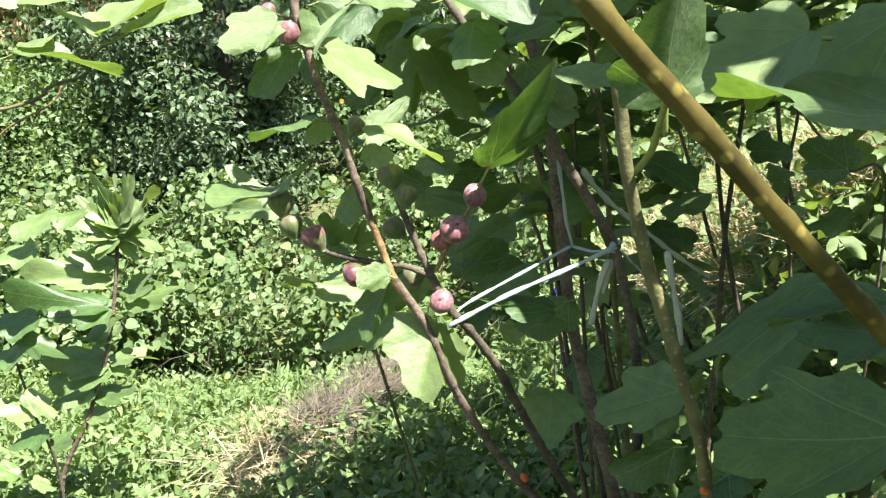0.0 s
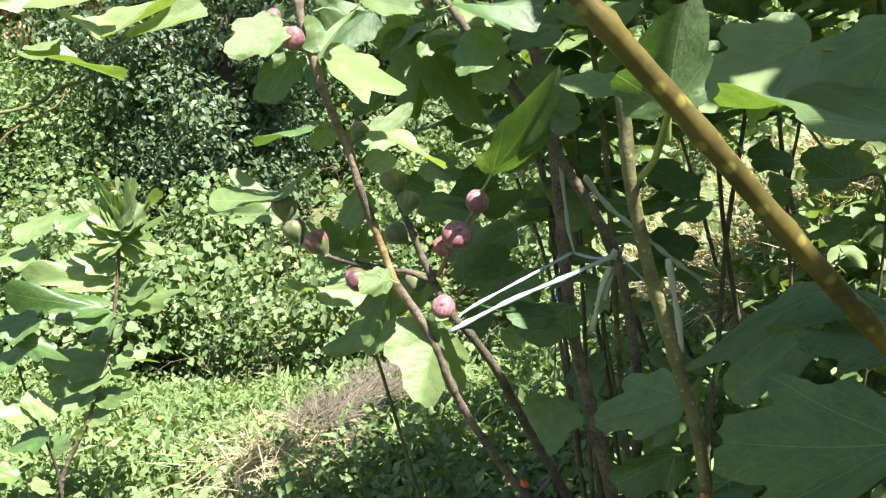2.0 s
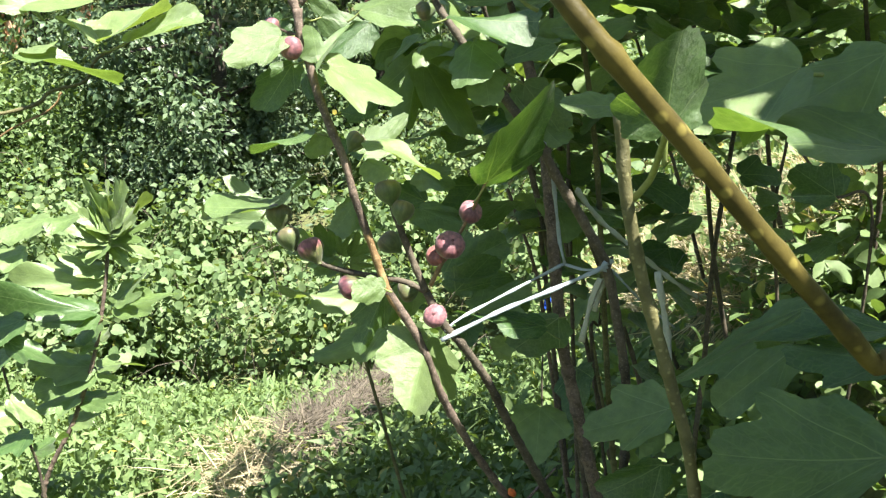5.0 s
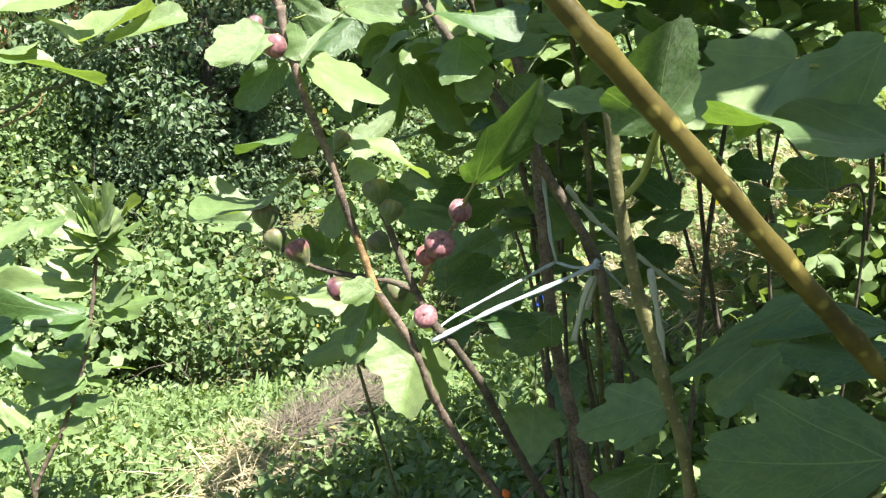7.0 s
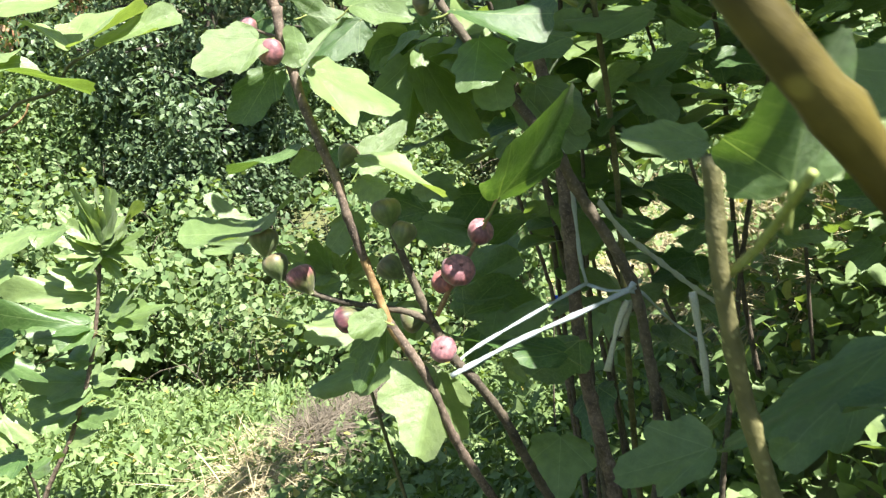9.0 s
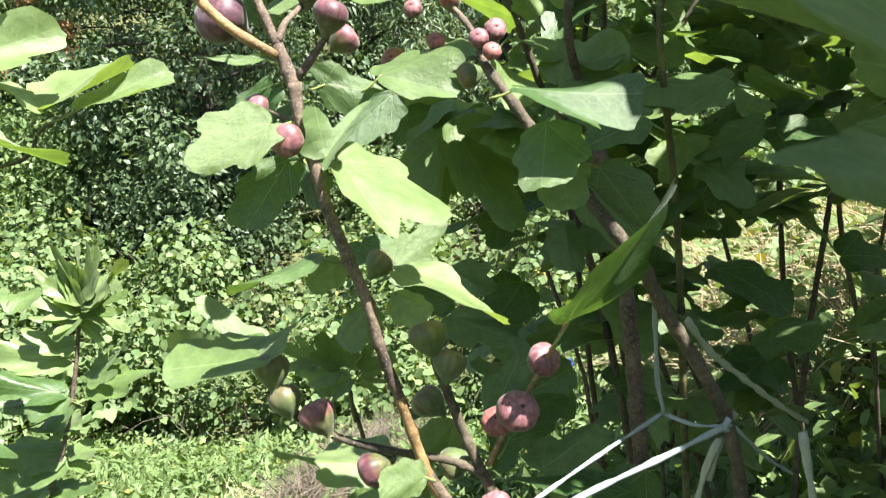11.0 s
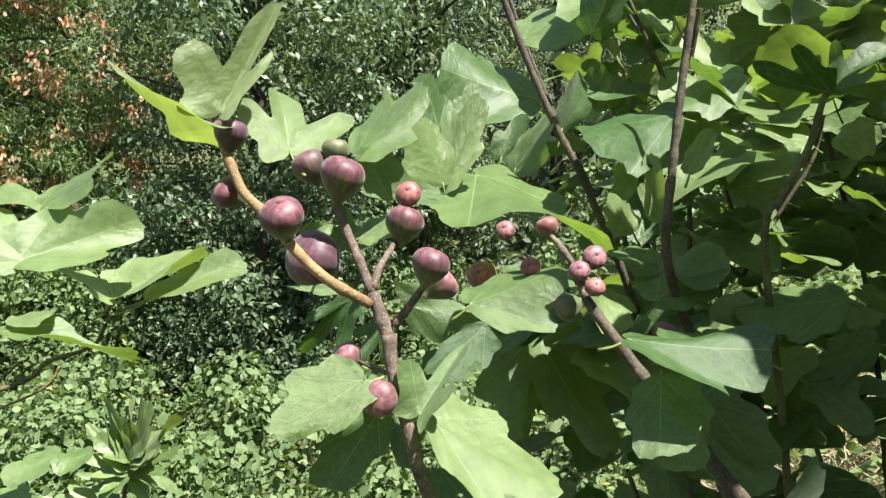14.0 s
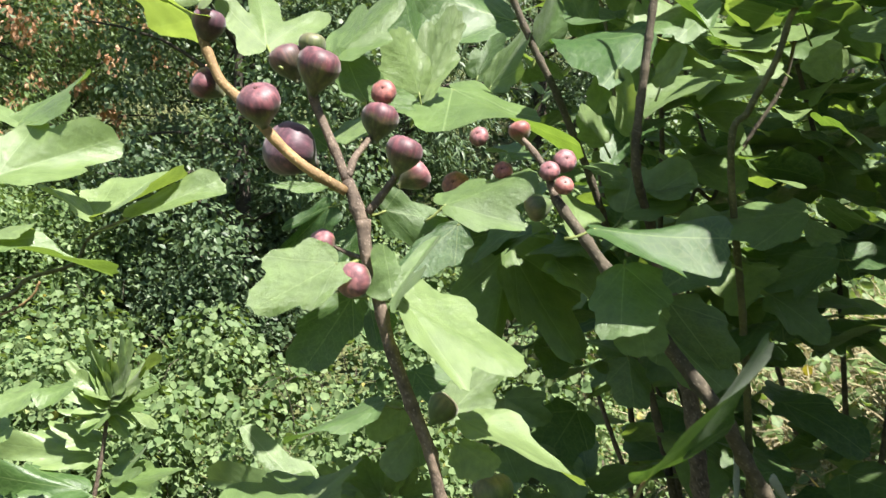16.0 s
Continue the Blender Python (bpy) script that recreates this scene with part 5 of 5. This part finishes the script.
lobed("a", (0.368, 1.580, 1.875), (0.416, 1.560, 1.936), (0.386, 1.620, 1.939), (0.392, 1.520, 1.879), (0.366, 1.580, 1.873))
stem(BARK_DARK, .0095, .005, [(0.500, 1.900, -0.400), (0.300, 1.800, 0.900), (0.150, 1.750, 1.500), (0.060, 1.700, 1.732), (0.009, 1.700, 1.839), (-0.032, 1.700, 1.936), (-0.073, 1.700, 2.048), (-0.085, 1.700, 2.091)])
# near stem and leaves beside the path
stem(BARK_YOUNG, .0047, .0042, [(0.750, 0.600, -0.100), (0.420, 0.420, 0.900), (0.212, 0.310, 1.339), (0.176, 0.300, 1.382), (0.131, 0.290, 1.429), (0.089, 0.280, 1.474), (0.050, 0.270, 1.514), (0.034, 0.270, 1.533)])
lobed("c", (0.056, 0.585, 1.555), (-0.011, 0.550, 1.557), (0.023, 0.590, 1.567), (0.012, 0.550, 1.548))
lobed("cy", (0.065, 0.600, 1.574), (-0.015, 0.575, 1.597), (0.028, 0.610, 1.610), (0.017, 0.580, 1.579))
lobed("c", (0.125, 0.440, 1.469), (0.120, 0.420, 1.527), (0.089, 0.425, 1.488), (0.153, 0.445, 1.497))
lobed("by", (0.245, 0.540, 1.502), (0.154, 0.500, 1.467), (0.190, 0.560, 1.516), (0.183, 0.460, 1.464))
lobed("c", (0.306, 0.520, 1.448), (0.166, 0.480, 1.465), (0.256, 0.560, 1.486), (0.194, 0.430, 1.457))
lobed("cy", (0.338, 0.600, 1.512), (0.250, 0.580, 1.462), (0.282, 0.620, 1.503), (0.297, 0.550, 1.465))
lobed("b", (0.313, 0.500, 1.229), (0.178, 0.480, 1.231), (0.238, 0.550, 1.267), (0.180, 0.420, 1.227))
lobed("c", (0.449, 0.740, 1.240), (0.327, 0.750, 1.235), (0.378, 0.780, 1.254), (0.347, 0.700, 1.242))
lobed("b", (0.426, 0.680, 1.233), (0.327, 0.700, 1.229), (0.369, 0.740, 1.236), (0.339, 0.640, 1.228))
lobed("c", (0.436, 0.880, 1.223), (0.267, 0.850, 1.139), (0.337, 0.900, 1.187), (0.314, 0.800, 1.162))
lobed("b", (0.468, 0.980, 1.130), (0.366, 0.960, 1.054), (0.395, 1.000, 1.110), (0.423, 0.920, 1.088))
lobed("b", (0.377, 1.200, 0.948), (0.240, 1.200, 0.903), (0.294, 1.240, 0.977), (0.299, 1.160, 0.897))
lobed("c", (0.402, 1.300, 0.793), (0.298, 1.300, 0.725), (0.316, 1.300, 0.786), (0.389, 1.300, 0.715))
lobed("b", (0.347, 0.900, 0.969), (0.285, 0.900, 0.924), (0.297, 0.900, 0.971), (0.337, 0.850, 0.952))
lobed("b", (0.775, 1.500, 1.249), (0.685, 1.500, 1.306), (0.770, 1.500, 1.313), (0.700, 1.500, 1.241))
lobed("c", (0.108, 0.490, 1.481), (0.074, 0.500, 1.481), (0.091, 0.500, 1.491), (0.088, 0.480, 1.474), (0.109, 0.485, 1.459))
# further thin stems and twigs
stem(BARK_DARK, .004, .003, [(0.950, 1.750, 0.200), (0.941, 1.650, 1.133), (0.837, 1.620, 1.229), (0.764, 1.600, 1.303), (0.727, 1.600, 1.350)])
stem(BARK_DARK, .006, .004, [(1.100, 2.200, 0.100), (0.954, 2.100, 0.840), (0.925, 2.100, 1.109), (0.941, 2.100, 1.281), (0.959, 2.100, 1.446)])
stem(BARK, .007, .005, [(0.500, 2.200, -0.500), (0.322, 2.200, 0.736), (0.283, 2.200, 0.941), (0.244, 2.200, 1.057), (0.207, 2.200, 1.163)])
stem(BARK, .003, .002, [(0.158, 1.400, 0.654), (0.195, 1.420, 0.684), (0.233, 1.450, 0.709)])
stem(BARK_DARK, .005, .004, [(0.600, 2.100, -0.400), (0.400, 1.900, 0.744), (0.413, 1.900, 0.864), (0.419, 1.900, 0.952), (0.439, 1.900, 1.037)])
for i, (fx, fy, hx, hy, hz, n) in enumerate([(0.75, 2.3, 0.15, 1.95, 2.15, 22), (1.0, 2.4, 0.55, 2.1, 2.3, 24), (1.25, 2.2, 0.95, 1.9, 2.2, 22), (1.0, 2.9, 0.2, 2.5, 2.35, 22),
                                            (1.3, 2.7, 0.85, 2.5, 2.5, 24), (1.5, 2.5, 1.35, 2.2, 2.3, 22), (1.2, 3.2, 0.5, 3.0, 2.6, 22), (1.8, 2.8, 1.7, 2.6, 2.5, 22)]):
    back_stem(300 + i, (fx, fy, 0), (hx, hy, hz), 0.0085, n, 0.14, BARK_DARK, 0.55)
# seeds 5, 7, 13, 14, 16, 17, 20, 21: unseen leaves added to cast shade
canopy(5, 140, (0.54, -0.5, 1.95), (1.5, 0.6, 2.35), 0.19, 0.3)
canopy(6, 46, (0.1, 1.75, 0.85), (0.55, 2.6, 1.5), 0.13)
canopy(11, 90, (0.5, 1.9, 1.5), (1.6, 3.3, 2.1), 0.13)
canopy(7, 125, (0.72, 0.5, 2.02), (1.4, 1.5, 2.5), 0.17, 0.3)
canopy(8, 18, (-0.05, 1.5, 0.75), (0.6, 2.1, 1.4), 0.12)
canopy(12, 22, (0.25, 1.6, 1.0), (0.62, 2.1, 1.6), 0.12)
canopy(13, 24, (0.58, -0.1, 2.05), (0.9, 0.45, 2.2), 0.21, 0.2)
canopy(14, 30, (0.5, 1.0, 2.0), (1.3, 1.6, 2.2), 0.16, 0.3)
canopy(17, 10, (1.2, 1.0, 3.2), (2.1, 1.9, 3.5), 0.2, 0.3)
# tall stems out of view, added to carry the shade leaves of seed 16
for k, (fx, fy, hx, hy) in enumerate([(2.6, 2.6, 1.9, 2.6), (2.9, 3.6, 1.8, 3.7)]):
    back_stem(330 + k, (fx, fy, 0), (hx, hy, 3.5), 0.014, 10, 0.2, BARK_DARK, 0.75)
canopy(16, 80, (1.45, 2.2, 3.1), (2.3, 4.4, 3.75), 0.24, 0.3)
canopy(18, 120, (0.22, 1.65, 1.68), (1.45, 2.7, 2.2), 0.12, 0.4)
canopy(19, 100, (0.28, 1.7, 1.3), (1.15, 2.4, 1.68), 0.115, 0.45)
canopy(22, 16, (0.35, 1.6, 1.05), (1.2, 2.3, 1.35), 0.11, 0.45)
canopy(23, 44, (-0.06, 1.62, 1.34), (0.3, 1.95, 1.62), 0.1, 0.5)
canopy(20, 14, (0.12, 0.3, 2.0), (0.34, 0.6, 2.2), 0.17, 0.25)
canopy(21, 28, (0.42, 1.02, 2.03), (0.62, 1.45, 2.22), 0.155, 0.3)
canopy(9, 330, (0.1, 2.0, 1.6), (1.75, 3.4, 2.65), 0.108)
build_mass("dense green leaves deeper in the tree, with unseen leaves overhead added for shade")

# ---- young fig tree in the hollow ----
SAP = fig_tree_at((-1.9, 3.7, ground_height(-1.9, 3.7)), "young fig tree with thin stems and a tuft of pale leaves")
stem(BARK, .013, .008, [(-1.950, 3.700, -1.150), (-2.010, 3.700, -0.622), (-1.801, 3.700, -0.189), (-1.669, 3.700, 0.137), (-1.588, 3.720, 0.475), (-1.553, 3.750, 0.747)])
stem(BARK_DARK, .009, .005, [(-2.000, 3.650, -1.150), (-1.982, 3.650, -0.498), (-1.998, 3.550, -0.108), (-2.026, 3.500, 0.286)])
stem(BARK_YOUNG, .003, .003, [(-1.601, 3.700, 0.324), (-1.766, 3.700, 0.229), (-1.973, 3.600, 0.189)])

lobed("by", (-1.546, 3.720, 0.753), (-1.643, 3.759, 1.006), (-1.527, 3.688, 0.906), (-1.620, 3.692, 0.869))
lobed("by", (-1.538, 3.720, 0.766), (-1.534, 3.770, 0.994), (-1.465, 3.657, 0.894), (-1.563, 3.723, 0.884))
lobed("by", (-1.527, 3.720, 0.774), (-1.440, 3.763, 0.980), (-1.407, 3.634, 0.881), (-1.520, 3.746, 0.891))
lobed("by", (-1.524, 3.720, 0.752), (-1.316, 3.731, 0.918), (-1.353, 3.615, 0.822), (-1.461, 3.765, 0.863))
lobed("by", (-1.552, 3.720, 0.726), (-1.718, 3.728, 0.895), (-1.599, 3.720, 0.846), (-1.642, 3.660, 0.789))
lobed("by", (-1.528, 3.720, 0.766), (-1.486, 3.769, 1.008), (-1.431, 3.648, 0.897), (-1.540, 3.732, 0.895))
lobed("ay", (-1.523, 3.720, 0.724), (-1.305, 3.688, 0.790), (-1.370, 3.612, 0.732), (-1.446, 3.768, 0.790))
lobed("ay", (-1.562, 3.720, 0.712), (-1.753, 3.678, 0.784), (-1.661, 3.750, 0.791), (-1.647, 3.630, 0.712))
lobed("by", (-1.546, 3.720, 0.753), (-1.606, 3.762, 0.939), (-1.521, 3.682, 0.866), (-1.588, 3.698, 0.844))
lobed("ay", (-1.561, 3.720, 0.685), (-1.728, 3.650, 0.695), (-1.676, 3.762, 0.721), (-1.619, 3.618, 0.658))
lobed("ay", (-1.527, 3.720, 0.697), (-1.320, 3.650, 0.677), (-1.411, 3.626, 0.660), (-1.438, 3.754, 0.713))
lobed("by", (-1.548, 3.720, 0.698), (-1.646, 3.650, 0.623), (-1.651, 3.766, 0.671), (-1.549, 3.614, 0.648))
lobed("by", (-1.534, 3.720, 0.683), (-1.426, 3.650, 0.572), (-1.507, 3.674, 0.608), (-1.457, 3.706, 0.644))
lobed("by", (-1.540, 3.720, 0.753), (-1.676, 3.705, 0.843), (-1.601, 3.736, 0.820), (-1.596, 3.644, 0.785))
lobed("by", (-1.522, 3.720, 0.752), (-1.376, 3.730, 0.867), (-1.389, 3.615, 0.806), (-1.482, 3.765, 0.826))
lobed("by", (-1.533, 3.720, 0.725), (-1.439, 3.737, 0.813), (-1.429, 3.617, 0.777), (-1.513, 3.763, 0.777))
lobed("by", (-1.624, 3.720, 0.505), (-2.005, 3.659, 0.572), (-1.831, 3.757, 0.603), (-1.802, 3.623, 0.477))
lobed("by", (-1.594, 3.720, 0.560), (-1.783, 3.682, 0.640), (-1.689, 3.748, 0.641), (-1.679, 3.632, 0.566))
lobed("b", (-1.618, 3.600, 0.400), (-2.031, 3.540, 0.479), (-1.843, 3.637, 0.495), (-1.810, 3.503, 0.388))
lobed("b", (-1.593, 3.600, 0.385), (-1.842, 3.530, 0.378), (-1.756, 3.644, 0.445), (-1.687, 3.496, 0.318))
lobed("b", (-1.639, 3.720, 0.304), (-1.719, 3.650, 0.217), (-1.745, 3.762, 0.268), (-1.620, 3.618, 0.250))
lobed("by", (-1.547, 3.720, 0.373), (-1.220, 3.678, 0.448), (-1.342, 3.614, 0.363), (-1.415, 3.766, 0.467))
lobed("ay", (-1.543, 3.720, 0.401), (-1.348, 3.728, 0.547), (-1.374, 3.614, 0.461), (-1.491, 3.766, 0.508))
lobed("by", (-1.637, 3.720, 0.216), (-1.566, 3.742, 0.294), (-1.537, 3.618, 0.275), (-1.632, 3.762, 0.263))
lobed("ay", (-1.655, 3.720, 0.188), (-1.803, 3.650, 0.206), (-1.763, 3.762, 0.207), (-1.701, 3.618, 0.184))
lobed("b", (-1.700, 3.720, 0.071), (-1.968, 3.650, 0.111), (-1.859, 3.760, 0.152), (-1.817, 3.620, 0.029))
lobed("b", (-1.690, 3.720, 0.040), (-1.951, 3.650, -0.038), (-1.878, 3.768, 0.039), (-1.770, 3.612, -0.039))
lobed("by", (-1.676, 3.720, 0.040), (-1.527, 3.650, 0.018), (-1.593, 3.635, 0.018), (-1.613, 3.745, 0.036))
lobed("ay", (-1.658, 3.720, 0.069), (-1.441, 3.683, 0.133), (-1.506, 3.613, 0.090), (-1.582, 3.767, 0.123))
lobed("b", (-1.768, 3.720, -0.108), (-1.530, 3.666, -0.064), (-1.615, 3.616, -0.114), (-1.679, 3.764, -0.053))
lobed("b", (-1.778, 3.720, -0.077), (-1.951, 3.650, -0.128), (-1.920, 3.768, -0.088), (-1.816, 3.612, -0.120))
lobed("by", (-1.829, 3.720, -0.228), (-1.636, 3.688, -0.160), (-1.681, 3.613, -0.202), (-1.769, 3.767, -0.172))
lobed("b", (-1.836, 3.400, 0.422), (-2.063, 3.330, 0.351), (-2.012, 3.448, 0.423), (-1.896, 3.292, 0.349))
lobed("b", (-1.904, 3.400, 0.318), (-1.684, 3.330, 0.228), (-1.808, 3.323, 0.231), (-1.784, 3.417, 0.311))
lobed("b", (-1.926, 3.400, 0.265), (-2.067, 3.330, 0.191), (-2.063, 3.448, 0.239), (-1.938, 3.292, 0.214))
lobed("by", (-1.937, 3.400, 0.045), (-1.776, 3.330, -0.041), (-1.879, 3.334, -0.030), (-1.839, 3.406, 0.030))
lobed("by", (-1.913, 3.400, -0.040), (-2.080, 3.345, 0.021), (-2.017, 3.435, 0.024), (-1.974, 3.305, -0.039))
lobed("b", (-1.875, 3.400, -0.127), (-2.008, 3.330, -0.199), (-2.011, 3.448, -0.156), (-1.880, 3.292, -0.174))
lobed("b", (-1.849, 3.400, -0.215), (-1.686, 3.387, -0.130), (-1.702, 3.292, -0.158), (-1.809, 3.448, -0.161))
lobed("by", (-1.984, 3.300, -0.297), (-2.106, 3.268, -0.217), (-2.046, 3.325, -0.227), (-2.027, 3.215, -0.271))
lobed("by", (-1.912, 3.300, -0.329), (-1.779, 3.230, -0.351), (-1.843, 3.223, -0.351), (-1.853, 3.317, -0.335))
lobed("by", (-1.615, 3.300, 0.896), (-1.781, 3.230, 0.822), (-1.754, 3.348, 0.882), (-1.649, 3.192, 0.836))
lobed("by", (-1.733, 3.300, 0.755), (-1.895, 3.230, 0.706), (-1.870, 3.348, 0.758), (-1.766, 3.192, 0.702))
lobed("by", (-1.495, 3.300, 0.903), (-1.599, 3.230, 0.862), (-1.595, 3.348, 0.894), (-1.506, 3.192, 0.871))

# ---- fig branch reaching in from the open side ----
LEFT = fig_tree_at((-2.4, 1.7, ground_height(-2.4, 1.7)), "fig tree with pale green leaves, its branch reaching into view")
stem(BARK_GREEN, .011, .0034, [(-2.400, 1.700, -0.300), (-2.150, 1.740, 0.850), (-1.500, 1.800, 1.330), (-0.996, 1.900, 1.411), (-0.917, 1.950, 1.455), (-0.854, 2.000, 1.478), (-0.826, 2.020, 1.531), (-0.724, 1.970, 1.569)])
stem(BARK_TWIG, .003, .0022, [(-1.115, 1.900, 1.033), (-1.061, 1.900, 1.314), (-0.902, 1.900, 1.415), (-0.870, 1.900, 1.455)])

lobed("by", (-0.916, 1.860, 1.649), (-0.736, 1.950, 1.714), (-0.882, 1.920, 1.752), (-0.764, 1.860, 1.650), (-0.932, 1.850, 1.584))
lobed("cy", (-0.919, 1.950, 1.748), (-0.821, 2.020, 1.847), (-0.913, 2.000, 1.804), (-0.795, 1.900, 1.781), (-0.927, 1.900, 1.661))
lobed("cy", (-0.919, 1.950, 1.748), (-1.050, 1.900, 1.766), (-1.025, 2.000, 1.790), (-0.967, 1.900, 1.743))
lobed("by", (-0.906, 1.860, 1.647), (-1.046, 1.800, 1.705), (-1.029, 1.900, 1.786), (-0.989, 1.800, 1.646))
lobed("cy", (-0.795, 1.960, 1.569), (-0.634, 2.020, 1.642), (-0.783, 2.040, 1.662), (-0.677, 1.920, 1.619))
lobed("by", (-0.722, 1.960, 1.570), (-0.560, 2.000, 1.635), (-0.670, 2.020, 1.628), (-0.589, 1.920, 1.601), (-0.786, 1.930, 1.543))
lobed("cy", (-0.791, 1.950, 1.570), (-0.870, 1.920, 1.626), (-0.857, 1.980, 1.635), (-0.810, 1.900, 1.587), (-0.786, 1.930, 1.548))
lobed("cy", (-0.902, 1.780, 1.535), (-0.699, 1.820, 1.504), (-0.817, 1.840, 1.538), (-0.764, 1.770, 1.509))
lobed("cy", (-0.904, 1.800, 1.545), (-0.827, 1.820, 1.556), (-0.887, 1.850, 1.563), (-0.844, 1.780, 1.547))

# ---- twine and small things ----



def twine(label, mat, width, points, twist=0.0):
    """A length of flattened plastic twine with a slight fold along it."""
    line = smooth_line(points, 0.012)
    v, f = [], []
    n = len(line)
    for i, c in enumerate(line):
        d = (line[min(i + 1, n - 1)] - line[max(i - 1, 0)]).normalized()
        s = d.cross(Vector((math.sin(twist * i), -1, math.cos(twist * i) * 0.4))).normalized()
        k = d.cross(s)
        w = width * (0.5 + 0.12 * math.sin(i * 0.9) + 0.06 * math.sin(i * 2.3))
        t = width * 0.12
        for a, b in ((-1, 0), (-0.4, 1), (0.1, 0.3), (0.5, 1), (1, 0), (0.5, -0.6), (-0.4, -0.6)):
            v.append(c + s * (a * w) + k * (b * t))
    for i in range(n - 1):
        for q in range(7):
            a, b = i * 7 + q, i * 7 + (q + 1) % 7
            f.append((a, b, b + 7, a + 7))
    f += [tuple(range(7))[::-1], tuple((n - 1) * 7 + q for q in range(7))]
    return tagged(put("twine", mesh_of("twine", v, f, [mat])), label, "twine", "twine tying the stems")


twine("white plastic twine pulled taut between two stems", TWINE, .0078, [(0.295, 1.318, 1.163), (0.205, 1.300, 1.130), (0.107, 1.280, 1.097), (0.003, 1.262, 1.052)])
twine("thin white plastic twine running to the lower figs", TWINE, .0055, [(0.231, 1.388, 1.150), (0.132, 1.340, 1.115), (0.040, 1.285, 1.085), (0.010, 1.265, 1.068)])
twine("white plastic twine hanging from a cut stem", TWINE, .0065, [(0.169, 1.285, 1.386), (0.194, 1.320, 1.332), (0.212, 1.360, 1.244), (0.221, 1.380, 1.194), (0.233, 1.388, 1.149)])
twine("short white twine to the knot", TWINE, .005, [(0.233, 1.388, 1.149), (0.263, 1.350, 1.148), (0.295, 1.318, 1.160)])
twine("white twine wound round the stem as a knot", TWINE, .0078, [(0.310, 1.340, 1.166), (0.288, 1.312, 1.169), (0.286, 1.310, 1.158), (0.308, 1.340, 1.147)])
twine("white twine wound round the cut stem", TWINE, .0078, [(0.184, 1.310, 1.374), (0.169, 1.283, 1.384), (0.164, 1.290, 1.375), (0.178, 1.310, 1.365)])
twine("weathered pale twine ribbon slanting behind the stem", TWINE_OLD, .0105, [(0.239, 1.330, 1.296), (0.297, 1.400, 1.228), (0.379, 1.500, 1.156), (0.494, 1.620, 1.058), (0.589, 1.700, 0.987)])
twine("thin white twine running to a further stem", TWINE, .005, [(0.307, 1.335, 1.150), (0.401, 1.450, 1.050), (0.493, 1.550, 0.968)])
twine("loose end of weathered twine hanging from the knot", TWINE_OLD, .010, [(0.286, 1.330, 1.137), (0.272, 1.335, 1.095), (0.257, 1.340, 1.016)])
twine("second loose end of weathered twine", TWINE_OLD, .009, [(0.295, 1.340, 1.134), (0.288, 1.350, 1.101), (0.281, 1.350, 1.070)])
twine("long weathered twine ribbon hanging beside a stem", TWINE_OLD, .0115, [(0.377, 1.300, 1.156), (0.388, 1.300, 1.101), (0.400, 1.300, 1.039), (0.407, 1.300, 0.985)])


def scrap(at):
    """A crumpled strip of blue plastic caught on a dry weed stalk."""
    x, y, z = at
    foot = ground_height(x, y)
    v, f = tube([(x + 0.02, y, foot - 0.03), (x - 0.01, y, (foot + z) / 2), (x, y + 0.01, z + 0.08)], 0.006, 0.004, 6, step=0.08)
    stalk = put("weed_stalk", mesh_of("weed_stalk", v, f, [BARK_DARK]))
    tagged(stalk, "dry upright weed stalk in the shade", "weed stalk")
    r = random.Random(8)
    v, f = [], []
    for i in range(14):
        u = i / 13
        for k in range(4):
            v.append((x + 0.014 * (k - 1.5) * (1 - 0.4 * u) + 0.012 * math.sin(4 * u), y - 0.012 + r.uniform(-0.01, 0.01), z + 0.04 - 0.085 * u + r.uniform(-0.003, 0.003)))
    for i in range(13):
        for k in range(3):
            a = i * 4 + k
            f.append((a, a + 1, a + 5, a + 4))
    ob = tagged(put("plastic_scrap", mesh_of("plastic_scrap", v, f, [BLUE])), "crumpled blue plastic strip caught on a stalk", "plastic scrap")
    thick = ob.modifiers.new("thickness", "SOLIDIFY")
    thick.thickness = 0.002


scrap((0.6, 4.1, 0.25))
